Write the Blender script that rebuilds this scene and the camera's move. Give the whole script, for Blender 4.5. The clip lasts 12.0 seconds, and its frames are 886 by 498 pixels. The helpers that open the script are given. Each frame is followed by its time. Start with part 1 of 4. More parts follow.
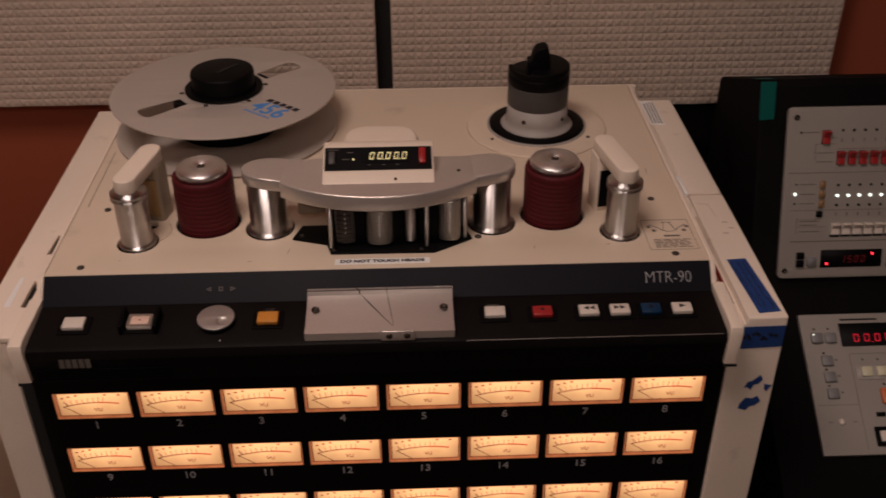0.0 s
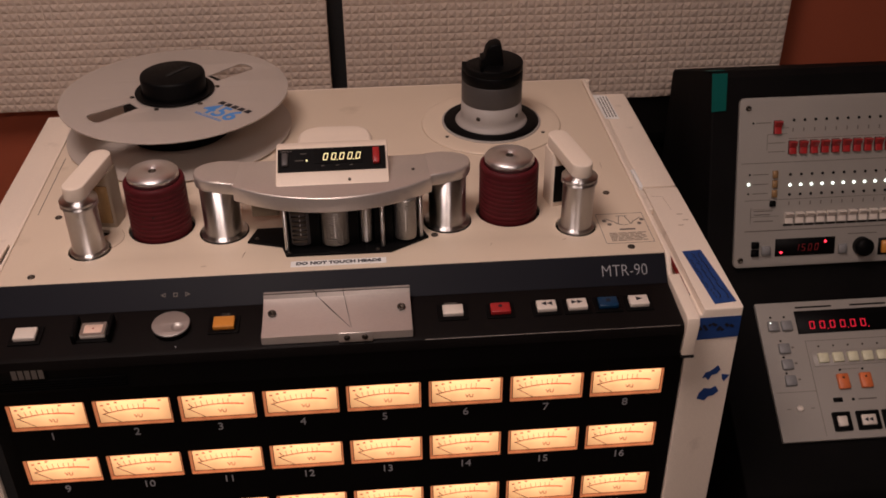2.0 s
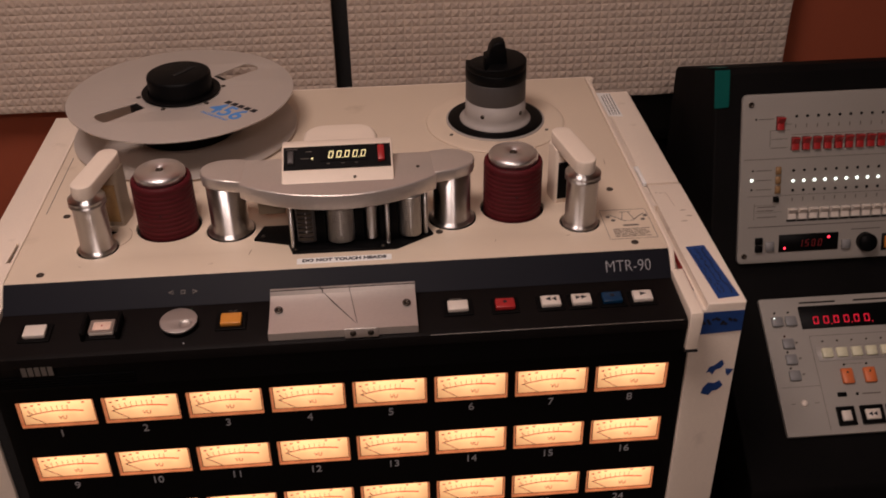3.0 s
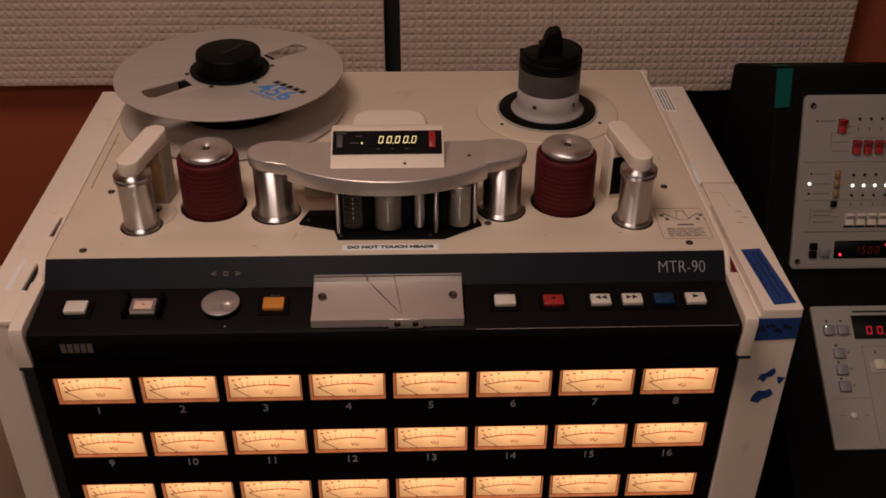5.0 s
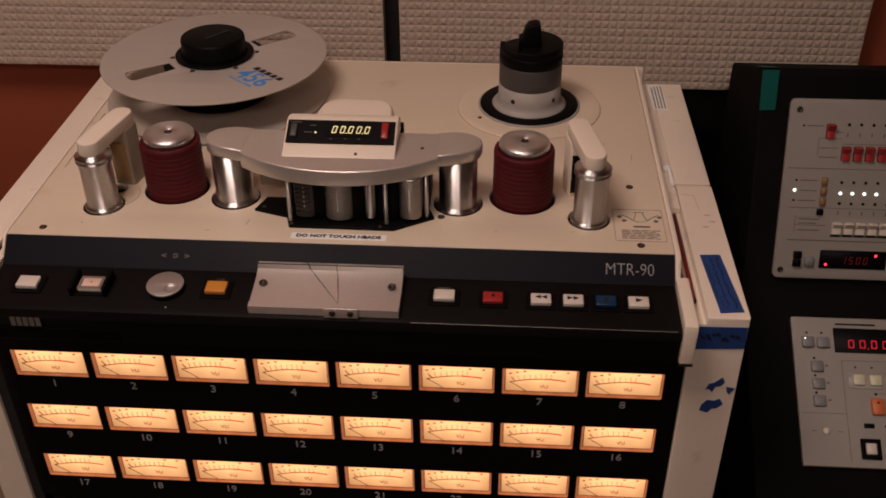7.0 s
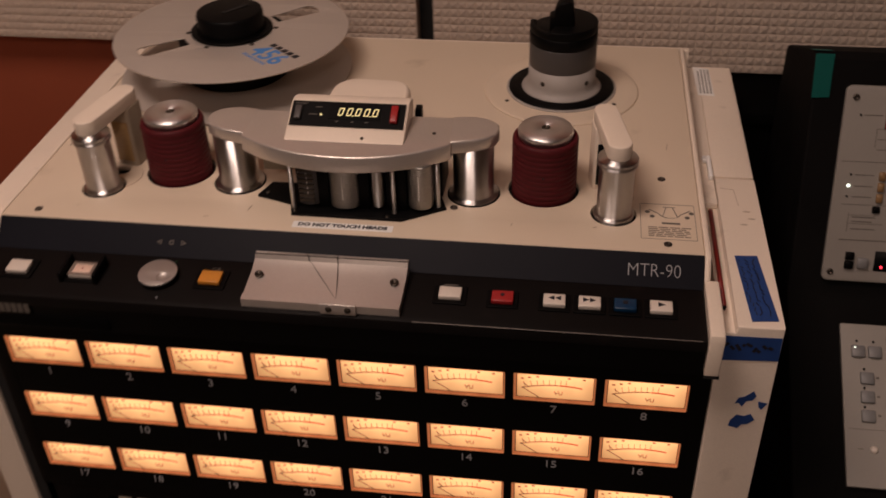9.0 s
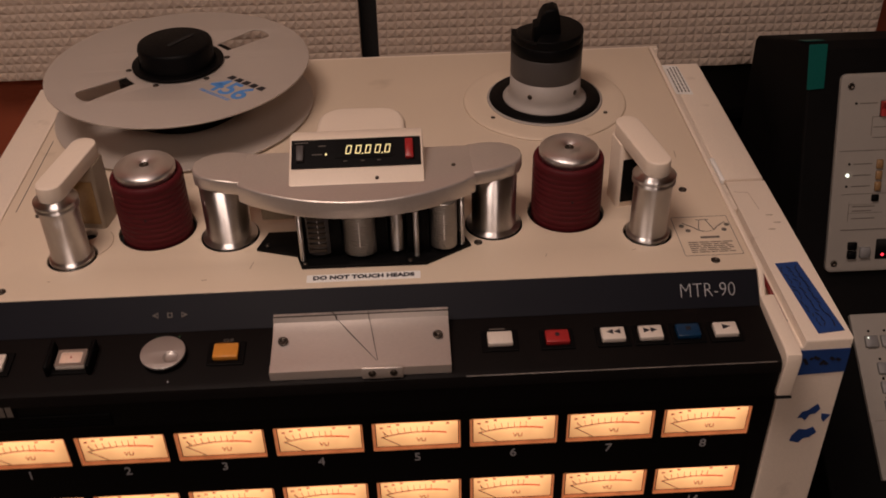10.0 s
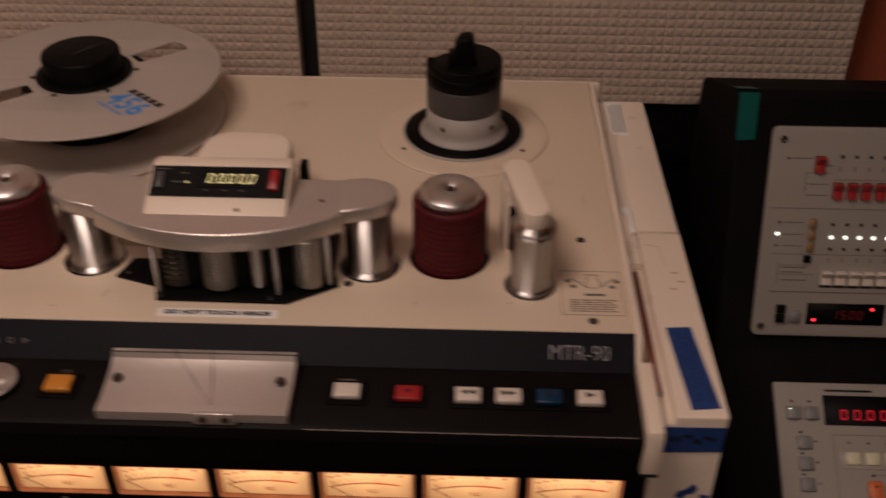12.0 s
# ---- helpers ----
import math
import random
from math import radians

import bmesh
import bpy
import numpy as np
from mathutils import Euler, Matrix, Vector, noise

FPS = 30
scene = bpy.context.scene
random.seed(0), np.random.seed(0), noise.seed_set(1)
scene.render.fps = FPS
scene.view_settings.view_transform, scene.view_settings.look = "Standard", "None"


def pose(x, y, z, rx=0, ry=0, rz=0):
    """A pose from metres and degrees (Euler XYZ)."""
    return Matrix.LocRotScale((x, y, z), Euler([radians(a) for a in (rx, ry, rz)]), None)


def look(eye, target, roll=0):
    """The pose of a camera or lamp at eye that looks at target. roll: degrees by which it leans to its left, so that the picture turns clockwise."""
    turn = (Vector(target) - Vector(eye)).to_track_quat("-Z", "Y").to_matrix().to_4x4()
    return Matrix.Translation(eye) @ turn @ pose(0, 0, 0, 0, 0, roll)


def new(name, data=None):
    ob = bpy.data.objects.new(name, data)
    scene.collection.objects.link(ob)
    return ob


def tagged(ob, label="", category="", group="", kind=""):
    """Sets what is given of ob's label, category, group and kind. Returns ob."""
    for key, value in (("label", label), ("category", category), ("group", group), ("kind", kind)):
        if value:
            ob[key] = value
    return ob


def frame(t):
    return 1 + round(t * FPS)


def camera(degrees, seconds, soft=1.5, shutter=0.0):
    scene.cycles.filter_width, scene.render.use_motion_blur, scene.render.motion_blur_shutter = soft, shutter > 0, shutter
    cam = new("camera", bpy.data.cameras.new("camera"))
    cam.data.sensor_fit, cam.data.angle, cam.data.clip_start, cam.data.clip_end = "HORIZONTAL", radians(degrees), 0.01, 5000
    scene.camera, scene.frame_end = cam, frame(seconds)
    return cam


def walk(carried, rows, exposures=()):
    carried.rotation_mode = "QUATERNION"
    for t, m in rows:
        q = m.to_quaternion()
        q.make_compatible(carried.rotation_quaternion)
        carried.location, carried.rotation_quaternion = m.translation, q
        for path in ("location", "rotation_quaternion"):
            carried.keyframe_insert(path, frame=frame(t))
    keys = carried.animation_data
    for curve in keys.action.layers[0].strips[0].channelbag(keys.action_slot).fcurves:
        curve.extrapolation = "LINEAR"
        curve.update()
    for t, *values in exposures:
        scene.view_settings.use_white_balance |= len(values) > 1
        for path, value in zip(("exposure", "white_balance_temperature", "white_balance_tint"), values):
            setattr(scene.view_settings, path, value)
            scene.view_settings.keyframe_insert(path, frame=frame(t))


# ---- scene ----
cam = camera(47.5, 12.0, soft=1.7, shutter=0.8)
PATH = [
    (0, (0.03, -0.888, 1.436), (0.093, 0.788, 0.347), -0.2),
    (0.5, (0.035, -0.891, 1.437), (0.155, 0.78, 0.344), -0.1),
    (1, (0.04, -0.892, 1.437), (0.185, 0.773, 0.339), -0.2),
    (1.5, (0.037, -0.885, 1.435), (0.169, 0.78, 0.336), -0.4),
    (2, (0.038, -0.885, 1.436), (0.171, 0.784, 0.341), -0.4),
    (2.5, (0.036, -0.891, 1.438), (0.164, 0.784, 0.352), -0.3),
    (3, (0.038, -0.894, 1.436), (0.16, 0.777, 0.344), -0.9),
    (3.2, (0.037, -0.894, 1.432), (0.146, 0.774, 0.334), -1.1),
    (4.8, (0.019, -0.872, 1.426), (0.083, 0.789, 0.314), 0.1),
    (5, (0.023, -0.872, 1.427), (0.083, 0.788, 0.314), 0.4),
    (5.5, (0.036, -0.867, 1.425), (0.079, 0.781, 0.292), 0.3),
    (6, (0.069, -0.872, 1.43), (0.092, 0.782, 0.305), 0.4),
    (6.5, (0.11, -0.87, 1.431), (0.062, 0.778, 0.299), -0.1),
    (8.3, (0.238, -0.829, 1.414), (-0.091, 0.788, 0.284), -1.7),
    (8.5, (0.241, -0.819, 1.406), (-0.128, 0.78, 0.263), -2.2),
    (9, (0.203, -0.799, 1.403), (-0.046, 0.806, 0.237), -1.8),
    (9.5, (0.108, -0.756, 1.396), (0.029, 0.856, 0.214), -2.6),
    (10, (0.045, -0.721, 1.392), (0.098, 0.892, 0.211), -1.4),
    (10.5, (0.013, -0.702, 1.389), (0.156, 0.907, 0.209), 0.3),
    (11, (0.024, -0.693, 1.385), (0.224, 0.905, 0.2), 1.6),
    (11.5, (0.08, -0.682, 1.394), (0.138, 0.95, 0.239), 1.1),
    (12, (0.19, -0.666, 1.386), (0.142, 0.956, 0.216), 0.3),
]
walk(cam, [(t, look(eye, target, roll)) for t, eye, target, roll in PATH], exposures=[(0, -0.2, 6150, 13), (0.5, -0.05, 6000, 13), (1.0, 0.08, 6000, 13), (1.5, 0.15, 5980, 13), (2.5, 0.28, 5980, 13), (3.2, 0.2, 6050, 13), (5.0, -0.2, 6350, 13), (5.5, -0.18, 6350, 13), (6.5, -0.03, 6250, 13), (8.5, 0.0, 6450, 13), (9.5, -0.03, 6400, 13), (10.5, -0.13, 6450, 13), (11.0, -0.25, 6450, 13), (12.0, -0.25, 6450, 13)])

# ---- world and light ----
world = bpy.data.worlds.new("room_air")
scene.world = world
world.use_nodes = True
world.node_tree.nodes["Background"].inputs[0].default_value = (1.0, 0.8, 0.6, 1)
world.node_tree.nodes["Background"].inputs[1].default_value = 0.02


def area_lamp(eye, target, sx, sy, watts, colour):
    data = bpy.data.lights.new("lamp", "AREA")
    data.shape, data.size, data.size_y, data.energy, data.color = "RECTANGLE", sx, sy, watts, colour
    ob = new("lamp", data)
    ob.matrix_basis = look(eye, target)
    return ob


LAMP_COLOUR = (1.0, 0.77, 0.665)
LAMP_A = (-0.40, -0.62, 2.52)
LAMP_B = (0.15, -2.25, 2.52)
area_lamp(LAMP_A, (LAMP_A[0], LAMP_A[1] + 0.01, 0), 0.62, 0.62, 15.4, LAMP_COLOUR)
area_lamp(LAMP_B, (LAMP_B[0], LAMP_B[1] + 0.01, 0), 0.62, 0.62, 15, LAMP_COLOUR)


# ---- materials ----
def mat(name, base, rough=0.5, metal=0.0, vary=0.12, grain=400.0, blot=14.0, bump=0.05, dirt=None, dirt_at=0.62, stretch=(1, 1, 1), coat=0.0, spec=0.5):
    """A surface with fine grain and broad blotches in colour and gloss; dirt: the colour of patchy stains."""
    m = bpy.data.materials.new(name)
    m.use_nodes = True
    nt = m.node_tree
    b = nt.nodes["Principled BSDF"]
    b.inputs["Metallic"].default_value = metal
    b.inputs["Coat Weight"].default_value = coat
    b.inputs["Specular IOR Level"].default_value = spec
    co = nt.nodes.new("ShaderNodeTexCoord")
    mp = nt.nodes.new("ShaderNodeMapping")
    mp.inputs["Scale"].default_value = stretch
    nt.links.new(co.outputs["Object"], mp.inputs["Vector"])
    fine, broad = nt.nodes.new("ShaderNodeTexNoise"), nt.nodes.new("ShaderNodeTexNoise")
    for n, s, d in ((fine, grain, 3), (broad, blot, 5)):
        n.inputs["Scale"].default_value, n.inputs["Detail"].default_value = s, d
        nt.links.new(mp.outputs["Vector"], n.inputs["Vector"])
    add = nt.nodes.new("ShaderNodeMath")
    add.operation = "ADD"
    nt.links.new(fine.outputs[0], add.inputs[0])
    nt.links.new(broad.outputs[0], add.inputs[1])
    ramp = nt.nodes.new("ShaderNodeMapRange")
    for key, v in (("From Min", 0.6), ("From Max", 1.4), ("To Min", 1 - vary), ("To Max", 1 + vary)):
        ramp.inputs[key].default_value = v
    nt.links.new(add.outputs[0], ramp.inputs["Value"])
    mul = nt.nodes.new("ShaderNodeMix")
    mul.data_type, mul.blend_type = "RGBA", "MULTIPLY"
    mul.inputs["Factor"].default_value = 1
    mul.inputs["A"].default_value = (*base, 1)
    nt.links.new(ramp.outputs[0], mul.inputs["B"])
    col = mul.outputs["Result"]
    if dirt:
        spot = nt.nodes.new("ShaderNodeTexNoise")
        spot.inputs["Scale"].default_value, spot.inputs["Detail"].default_value = blot * 2.3, 8
        nt.links.new(co.outputs["Object"], spot.inputs["Vector"])
        cut = nt.nodes.new("ShaderNodeMapRange")
        for key, v in (("From Min", dirt_at), ("From Max", dirt_at + 0.14), ("To Min", 0), ("To Max", 0.55)):
            cut.inputs[key].default_value = v
        nt.links.new(spot.outputs[0], cut.inputs["Value"])
        mix = nt.nodes.new("ShaderNodeMix")
        mix.data_type = "RGBA"
        nt.links.new(cut.outputs[0], mix.inputs["Factor"])
        nt.links.new(col, mix.inputs["A"])
        mix.inputs["B"].default_value = (*dirt, 1)
        col = mix.outputs["Result"]
    nt.links.new(col, b.inputs["Base Color"])
    rr = nt.nodes.new("ShaderNodeMapRange")
    for key, v in (("From Min", 0.6), ("From Max", 1.4), ("To Min", max(0.02, rough * 0.82)), ("To Max", min(1, rough * 1.2))):
        rr.inputs[key].default_value = v
    nt.links.new(add.outputs[0], rr.inputs["Value"])
    nt.links.new(rr.outputs[0], b.inputs["Roughness"])
    if bump:
        bp = nt.nodes.new("ShaderNodeBump")
        bp.inputs["Strength"].default_value, bp.inputs["Distance"].default_value = bump, 0.001
        nt.links.new(fine.outputs[0], bp.inputs["Height"])
        nt.links.new(bp.outputs[0], b.inputs["Normal"])
    return m


def glow(name, colour, strength, uneven=0.25, scale=40.0):
    m = bpy.data.materials.new(name)
    m.use_nodes = True
    nt = m.node_tree
    b = nt.nodes["Principled BSDF"]
    b.inputs["Base Color"].default_value = (*[0.6 * c for c in colour], 1)
    b.inputs["Emission Color"].default_value = (*colour, 1)
    b.inputs["Roughness"].default_value = 0.4
    co, n, r = nt.nodes.new("ShaderNodeTexCoord"), nt.nodes.new("ShaderNodeTexNoise"), nt.nodes.new("ShaderNodeMapRange")
    n.inputs["Scale"].default_value = scale
    nt.links.new(co.outputs["Object"], n.inputs["Vector"])
    nt.links.new(n.outputs[0], r.inputs["Value"])
    for key, v in (("From Min", 0.3), ("From Max", 0.7), ("To Min", strength * (1 - uneven)), ("To Max", strength * (1 + uneven))):
        r.inputs[key].default_value = v
    nt.links.new(r.outputs[0], b.inputs["Emission Strength"])
    return m


CREAM = mat("cream_enamel", (0.70, 0.585, 0.455), 0.42, vary=0.05, grain=900, blot=7, bump=0.04, dirt=(0.36, 0.27, 0.18), dirt_at=0.66)
CREAM_SIDE = mat("cream_side_paint", (0.83, 0.725, 0.61), 0.45, vary=0.06, grain=700, blot=10, bump=0.05, dirt=(0.33, 0.26, 0.19), dirt_at=0.63)
OFFWHITE = mat("off_white_plastic", (0.82, 0.71, 0.59), 0.4, vary=0.04, grain=600, bump=0.02)
BAND = mat("slate_band_paint", (0.0085, 0.0092, 0.0135), 0.5, vary=0.15, grain=900, bump=0.08, spec=0.12)
SHELF = mat("charcoal_shelf_paint", (0.0052, 0.0042, 0.0040), 0.5, vary=0.2, grain=900, bump=0.1, dirt=(0.012, 0.009, 0.008), spec=0.11)
BLACK = mat("black_panel_paint", (0.002, 0.002, 0.0022), 0.5, vary=0.2, grain=900, bump=0.05, spec=0.12)
RUBBER = mat("black_plastic", (0.0022, 0.0022, 0.0024), 0.5, vary=0.2, grain=500, bump=0.08, spec=0.10)
HOLE = mat("dark_gap", (0.004, 0.004, 0.004), 0.9, vary=0.2, bump=0)
ALU = mat("brushed_aluminium", (0.69, 0.635, 0.585), 0.35, 0.65, vary=0.07, grain=900, bump=0.10, stretch=(0.35, 1, 1))
ALU_REEL = mat("matt_reel_aluminium", (0.53, 0.475, 0.425), 0.48, 0.35, vary=0.05, grain=500, blot=9, bump=0.02)
CHROME = mat("polished_steel", (0.74, 0.725, 0.71), 0.38, 1.0, vary=0.05, grain=200, bump=0.0)
KNOB = mat("spun_aluminium_knob", (0.55, 0.52, 0.49), 0.46, 0.9, vary=0.04, grain=500, bump=0.02)
TURNED = mat("turned_steel", (0.80, 0.785, 0.77), 0.40, 1.0, vary=0.02, grain=300, bump=0.0)
RED_RUBBER = mat("dark_red_rubber", (0.074, 0.0058, 0.0088), 0.6, vary=0.15, grain=500, blot=40, bump=0.12, spec=0.22)
GREY_SILVER = mat("satin_grey_metal", (0.36, 0.33, 0.305), 0.55, 0.0, vary=0.05, grain=600, bump=0.02)
GREY_DARK = mat("dark_grey_band", (0.060, 0.055, 0.054), 0.5, vary=0.1, grain=600, bump=0.03)
for turned in (TURNED, CHROME):  # turned on a lathe: fine rings round the axis
    nodes, links = turned.node_tree.nodes, turned.node_tree.links
    nodes["Principled BSDF"].inputs["Anisotropic"].default_value = 0.4 if turned is TURNED else 1.0
    nodes["Principled BSDF"].inputs["Anisotropic Rotation"].default_value = 0.25
    tangent = nodes.new("ShaderNodeTangent")
    tangent.direction_type, tangent.axis = "RADIAL", "Z"
    links.new(tangent.outputs[0], nodes["Principled BSDF"].inputs["Tangent"])
LAMINATED = mat("laminated_head_metal", (0.40, 0.385, 0.36), 0.32, 0.9, vary=0.06, grain=300, bump=0.0)
nodes, links = LAMINATED.node_tree.nodes, LAMINATED.node_tree.links
wave, relief, where = nodes.new("ShaderNodeTexWave"), nodes.new("ShaderNodeBump"), nodes.new("ShaderNodeTexCoord")
wave.bands_direction, wave.inputs["Scale"].default_value = "Z", 130.0
relief.inputs["Strength"].default_value, relief.inputs["Distance"].default_value = 0.6, 0.0006
links.new(where.outputs["Object"], wave.inputs["Vector"])
links.new(wave.outputs["Fac"], relief.inputs["Height"])
links.new(relief.outputs[0], nodes["Principled BSDF"].inputs["Normal"])
SCREW = mat("dark_screw_steel", (0.075, 0.062, 0.05), 0.4, 0.8, vary=0.2, grain=300, bump=0.05)
BLUE_TAPE = mat("blue_masking_tape", (0.010, 0.048, 0.20), 0.6, vary=0.18, grain=1500, blot=60, bump=0.3)
INK = mat("black_ink", (0.008, 0.008, 0.014), 0.6, vary=0.1, bump=0)
PRINT = mat("silver_print", (0.38, 0.38, 0.395), 0.6, vary=0.05, bump=0)
SCUFF = mat("pale_scuff", (0.50, 0.41, 0.32), 0.6, vary=0.2, bump=0)
WORN_GLINT = mat("worn_edge_glint", (0.17, 0.15, 0.135), 0.5, vary=0.5, grain=90, blot=30, bump=0)
GREY_PRINT = mat("grey_print", (0.12, 0.105, 0.09), 0.6, vary=0.1, bump=0)
PALE_PRINT = mat("pale_print", (0.15, 0.12, 0.10), 0.6, vary=0.1, bump=0)
STICKER = mat("white_sticker", (0.88, 0.87, 0.84), 0.5, vary=0.04, grain=500, bump=0.02)
BLUE_PRINT = mat("blue_label_print", (0.07, 0.25, 0.62), 0.5, vary=0.05, bump=0)
ORANGE_WALL = mat("rust_orange_wall", (0.30, 0.066, 0.026), 0.75, vary=0.10, grain=350, blot=3, bump=0.25)
FOAM = mat("grey_beige_foam", (0.515, 0.425, 0.352), 0.95, vary=0.10, grain=1200, blot=5, bump=0.4, spec=0.1)
SOFA = mat("cream_leather", (0.76, 0.63, 0.50), 0.5, vary=0.06, grain=500, blot=8, bump=0.2)
CONSOLE_BODY = mat("charcoal_textured_case", (0.0050, 0.0046, 0.0046), 0.7, vary=0.45, grain=1100, bump=0.35, spec=0.05)
CONSOLE_PANEL = mat("grey_beige_panel", (0.300, 0.279, 0.250), 0.42, vary=0.05, grain=800, blot=12, bump=0.04)
RED_KEY = mat("red_switch", (0.34, 0.020, 0.020), 0.35, vary=0.06, bump=0)
ORANGE_KEY = mat("orange_switch", (0.62, 0.16, 0.05), 0.4, vary=0.06, bump=0)
GREY_KEY = mat("grey_key", (0.22, 0.22, 0.22), 0.45, vary=0.06, bump=0)
BLUE_KEY = mat("blue_key", (0.003, 0.030, 0.078), 0.35, vary=0.06, bump=0)
AMBER_KEY = mat("amber_key", (0.60, 0.24, 0.035), 0.35, vary=0.08, bump=0)
WHITE_KEY = mat("ivory_key", (0.68, 0.61, 0.535), 0.35, vary=0.05, bump=0)
TEAL_TAPE = mat("teal_tape", (0.002, 0.082, 0.070), 0.45, vary=0.12, bump=0.1, spec=0.2)
AMBER_GLASS = mat("amber_plastic", (0.34, 0.22, 0.10), 0.25, vary=0.15, bump=0.0)
BEIGE_BLOCK = mat("beige_block", (0.20, 0.16, 0.11), 0.5, vary=0.1, bump=0.03)
PENCIL_RED = mat("red_pencil_paint", (0.20, 0.014, 0.010), 0.35, vary=0.1, bump=0)
WALL_BROWN = mat("dark_brown_unseen_wall", (0.075, 0.040, 0.025), 0.9, vary=0.15, grain=300, blot=3, bump=0.3)
CEILING = mat("ceiling_paint", (0.62, 0.57, 0.50), 0.85, vary=0.05, grain=100, blot=2, bump=0.15)
FLOOR = mat("brown_carpet", (0.10, 0.075, 0.055), 0.95, vary=0.25, grain=700, blot=4, bump=0.6)
DIAL = glow("lit_meter_dial", (1.0, 0.495, 0.195), 1.15, 0.10, 55)
nodes, links = DIAL.node_tree.nodes, DIAL.node_tree.links  # a top bulb's falloff is put into the glow: dimmer downwards and to its ends
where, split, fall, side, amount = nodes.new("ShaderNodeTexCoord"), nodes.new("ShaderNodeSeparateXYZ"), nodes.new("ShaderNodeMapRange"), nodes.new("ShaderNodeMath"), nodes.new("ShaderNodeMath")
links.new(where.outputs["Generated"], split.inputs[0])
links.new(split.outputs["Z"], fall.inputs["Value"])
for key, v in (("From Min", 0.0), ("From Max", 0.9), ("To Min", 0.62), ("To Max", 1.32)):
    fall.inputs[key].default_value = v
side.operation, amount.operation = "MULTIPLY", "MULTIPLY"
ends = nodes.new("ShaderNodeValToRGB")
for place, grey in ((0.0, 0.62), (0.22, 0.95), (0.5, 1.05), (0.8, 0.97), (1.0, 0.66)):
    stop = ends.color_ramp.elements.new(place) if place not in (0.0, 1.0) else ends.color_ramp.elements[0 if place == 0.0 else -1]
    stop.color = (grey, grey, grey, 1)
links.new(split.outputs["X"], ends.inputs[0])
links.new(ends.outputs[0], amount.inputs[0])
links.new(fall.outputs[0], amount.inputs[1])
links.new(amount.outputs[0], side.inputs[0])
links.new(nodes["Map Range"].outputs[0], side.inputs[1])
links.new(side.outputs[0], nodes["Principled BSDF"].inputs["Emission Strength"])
DIAL_EDGE = glow("lit_meter_edge", (0.80, 0.27, 0.10), 0.31, 0.25, 90)
DIGIT = glow("yellow_digit", (1.0, 0.80, 0.36), 0.95, 0.1)
RED_DIGIT = glow("red_digit", (1.0, 0.02, 0.05), 0.30, 0.2)
RED_LED = glow("red_led", (1.0, 0.03, 0.05), 3.0, 0.1)
WHITE_LED = glow("white_led", (0.95, 1.0, 0.82), 2.2, 0.1)
LAMP_FACE = glow("lamp_diffuser", (1.0, 0.68, 0.42), 2.0, 0.05)
DIAL_RED = glow("backlit_red_scale", (0.95, 0.16, 0.05), 0.50, 0.1)
DIAL_INK = glow("backlit_brown_scale", (0.50, 0.15, 0.05), 0.14, 0.1)
NEEDLE = mat("needle_brown", (0.10, 0.04, 0.015), 0.5, bump=0)
TAN_KEY = mat("tan_key", (0.27, 0.16, 0.07), 0.4, vary=0.1, bump=0)


# ---- building blocks ----
def thing(name, base, label, category, group="", kind=""):
    ob = new(name)
    ob.location = base
    ob.empty_display_size = 0.05
    return tagged(ob, label, category, group, kind)


def base_of(ob):
    m = Matrix.Identity(4)
    while ob:
        m = Matrix.Translation(ob.location) @ m
        ob = ob.parent
    return m


def part(name, shape, material, parent=None, label="", at=(0, 0, 0)):
    """Links a bmesh or a mesh, in world measure, as one object under its thing or part."""
    if isinstance(shape, bmesh.types.BMesh):
        me = bpy.data.meshes.new(name)
        shape.to_mesh(me)
        shape.free()
    else:
        me = shape
    if not me.materials:
        me.materials.append(material)
    ob = new(name, me)
    origin = Vector((0, 0, 0))
    if parent:
        ob.parent = parent
        p = parent
        while p:
            origin += p.location
            p = p.parent
    ob.location = Vector(at) - origin
    if label:
        ob["label"] = label
    return ob


def solid(name, shape, material, label, category, group="", kind=""):
    return tagged(part(name, shape, material), label, category, group, kind)


def box(x0, x1, y0, y1, z0, z1, bevel=0.0, seg=2, m=None):
    bm = bmesh.new()
    bmesh.ops.create_cube(bm, size=1)
    bmesh.ops.transform(bm, matrix=Matrix.Translation(((x0 + x1) / 2, (y0 + y1) / 2, (z0 + z1) / 2)) @ Matrix.Diagonal((x1 - x0, y1 - y0, z1 - z0, 1)), verts=bm.verts)
    if bevel:
        bmesh.ops.bevel(bm, geom=list(bm.edges), offset=bevel, segments=seg, profile=0.5, affect="EDGES")
        smooth(bm)
    if m:
        bmesh.ops.transform(bm, matrix=m, verts=bm.verts)
    return bm


def smooth(bm, angle=50):
    for f in bm.faces:
        f.smooth = True
    for e in bm.edges:
        e.smooth = len(e.link_faces) == 2 and e.calc_face_angle(0) < radians(angle)
    return bm


def join(*shapes):
    """Several bmeshes as one."""
    out = bmesh.new()
    for s in shapes:
        me = bpy.data.meshes.new("tmp") if isinstance(s, bmesh.types.BMesh) else s
        if me is not s:
            s.to_mesh(me)
            s.free()
        out.from_mesh(me)
        bpy.data.meshes.remove(me)
    return out


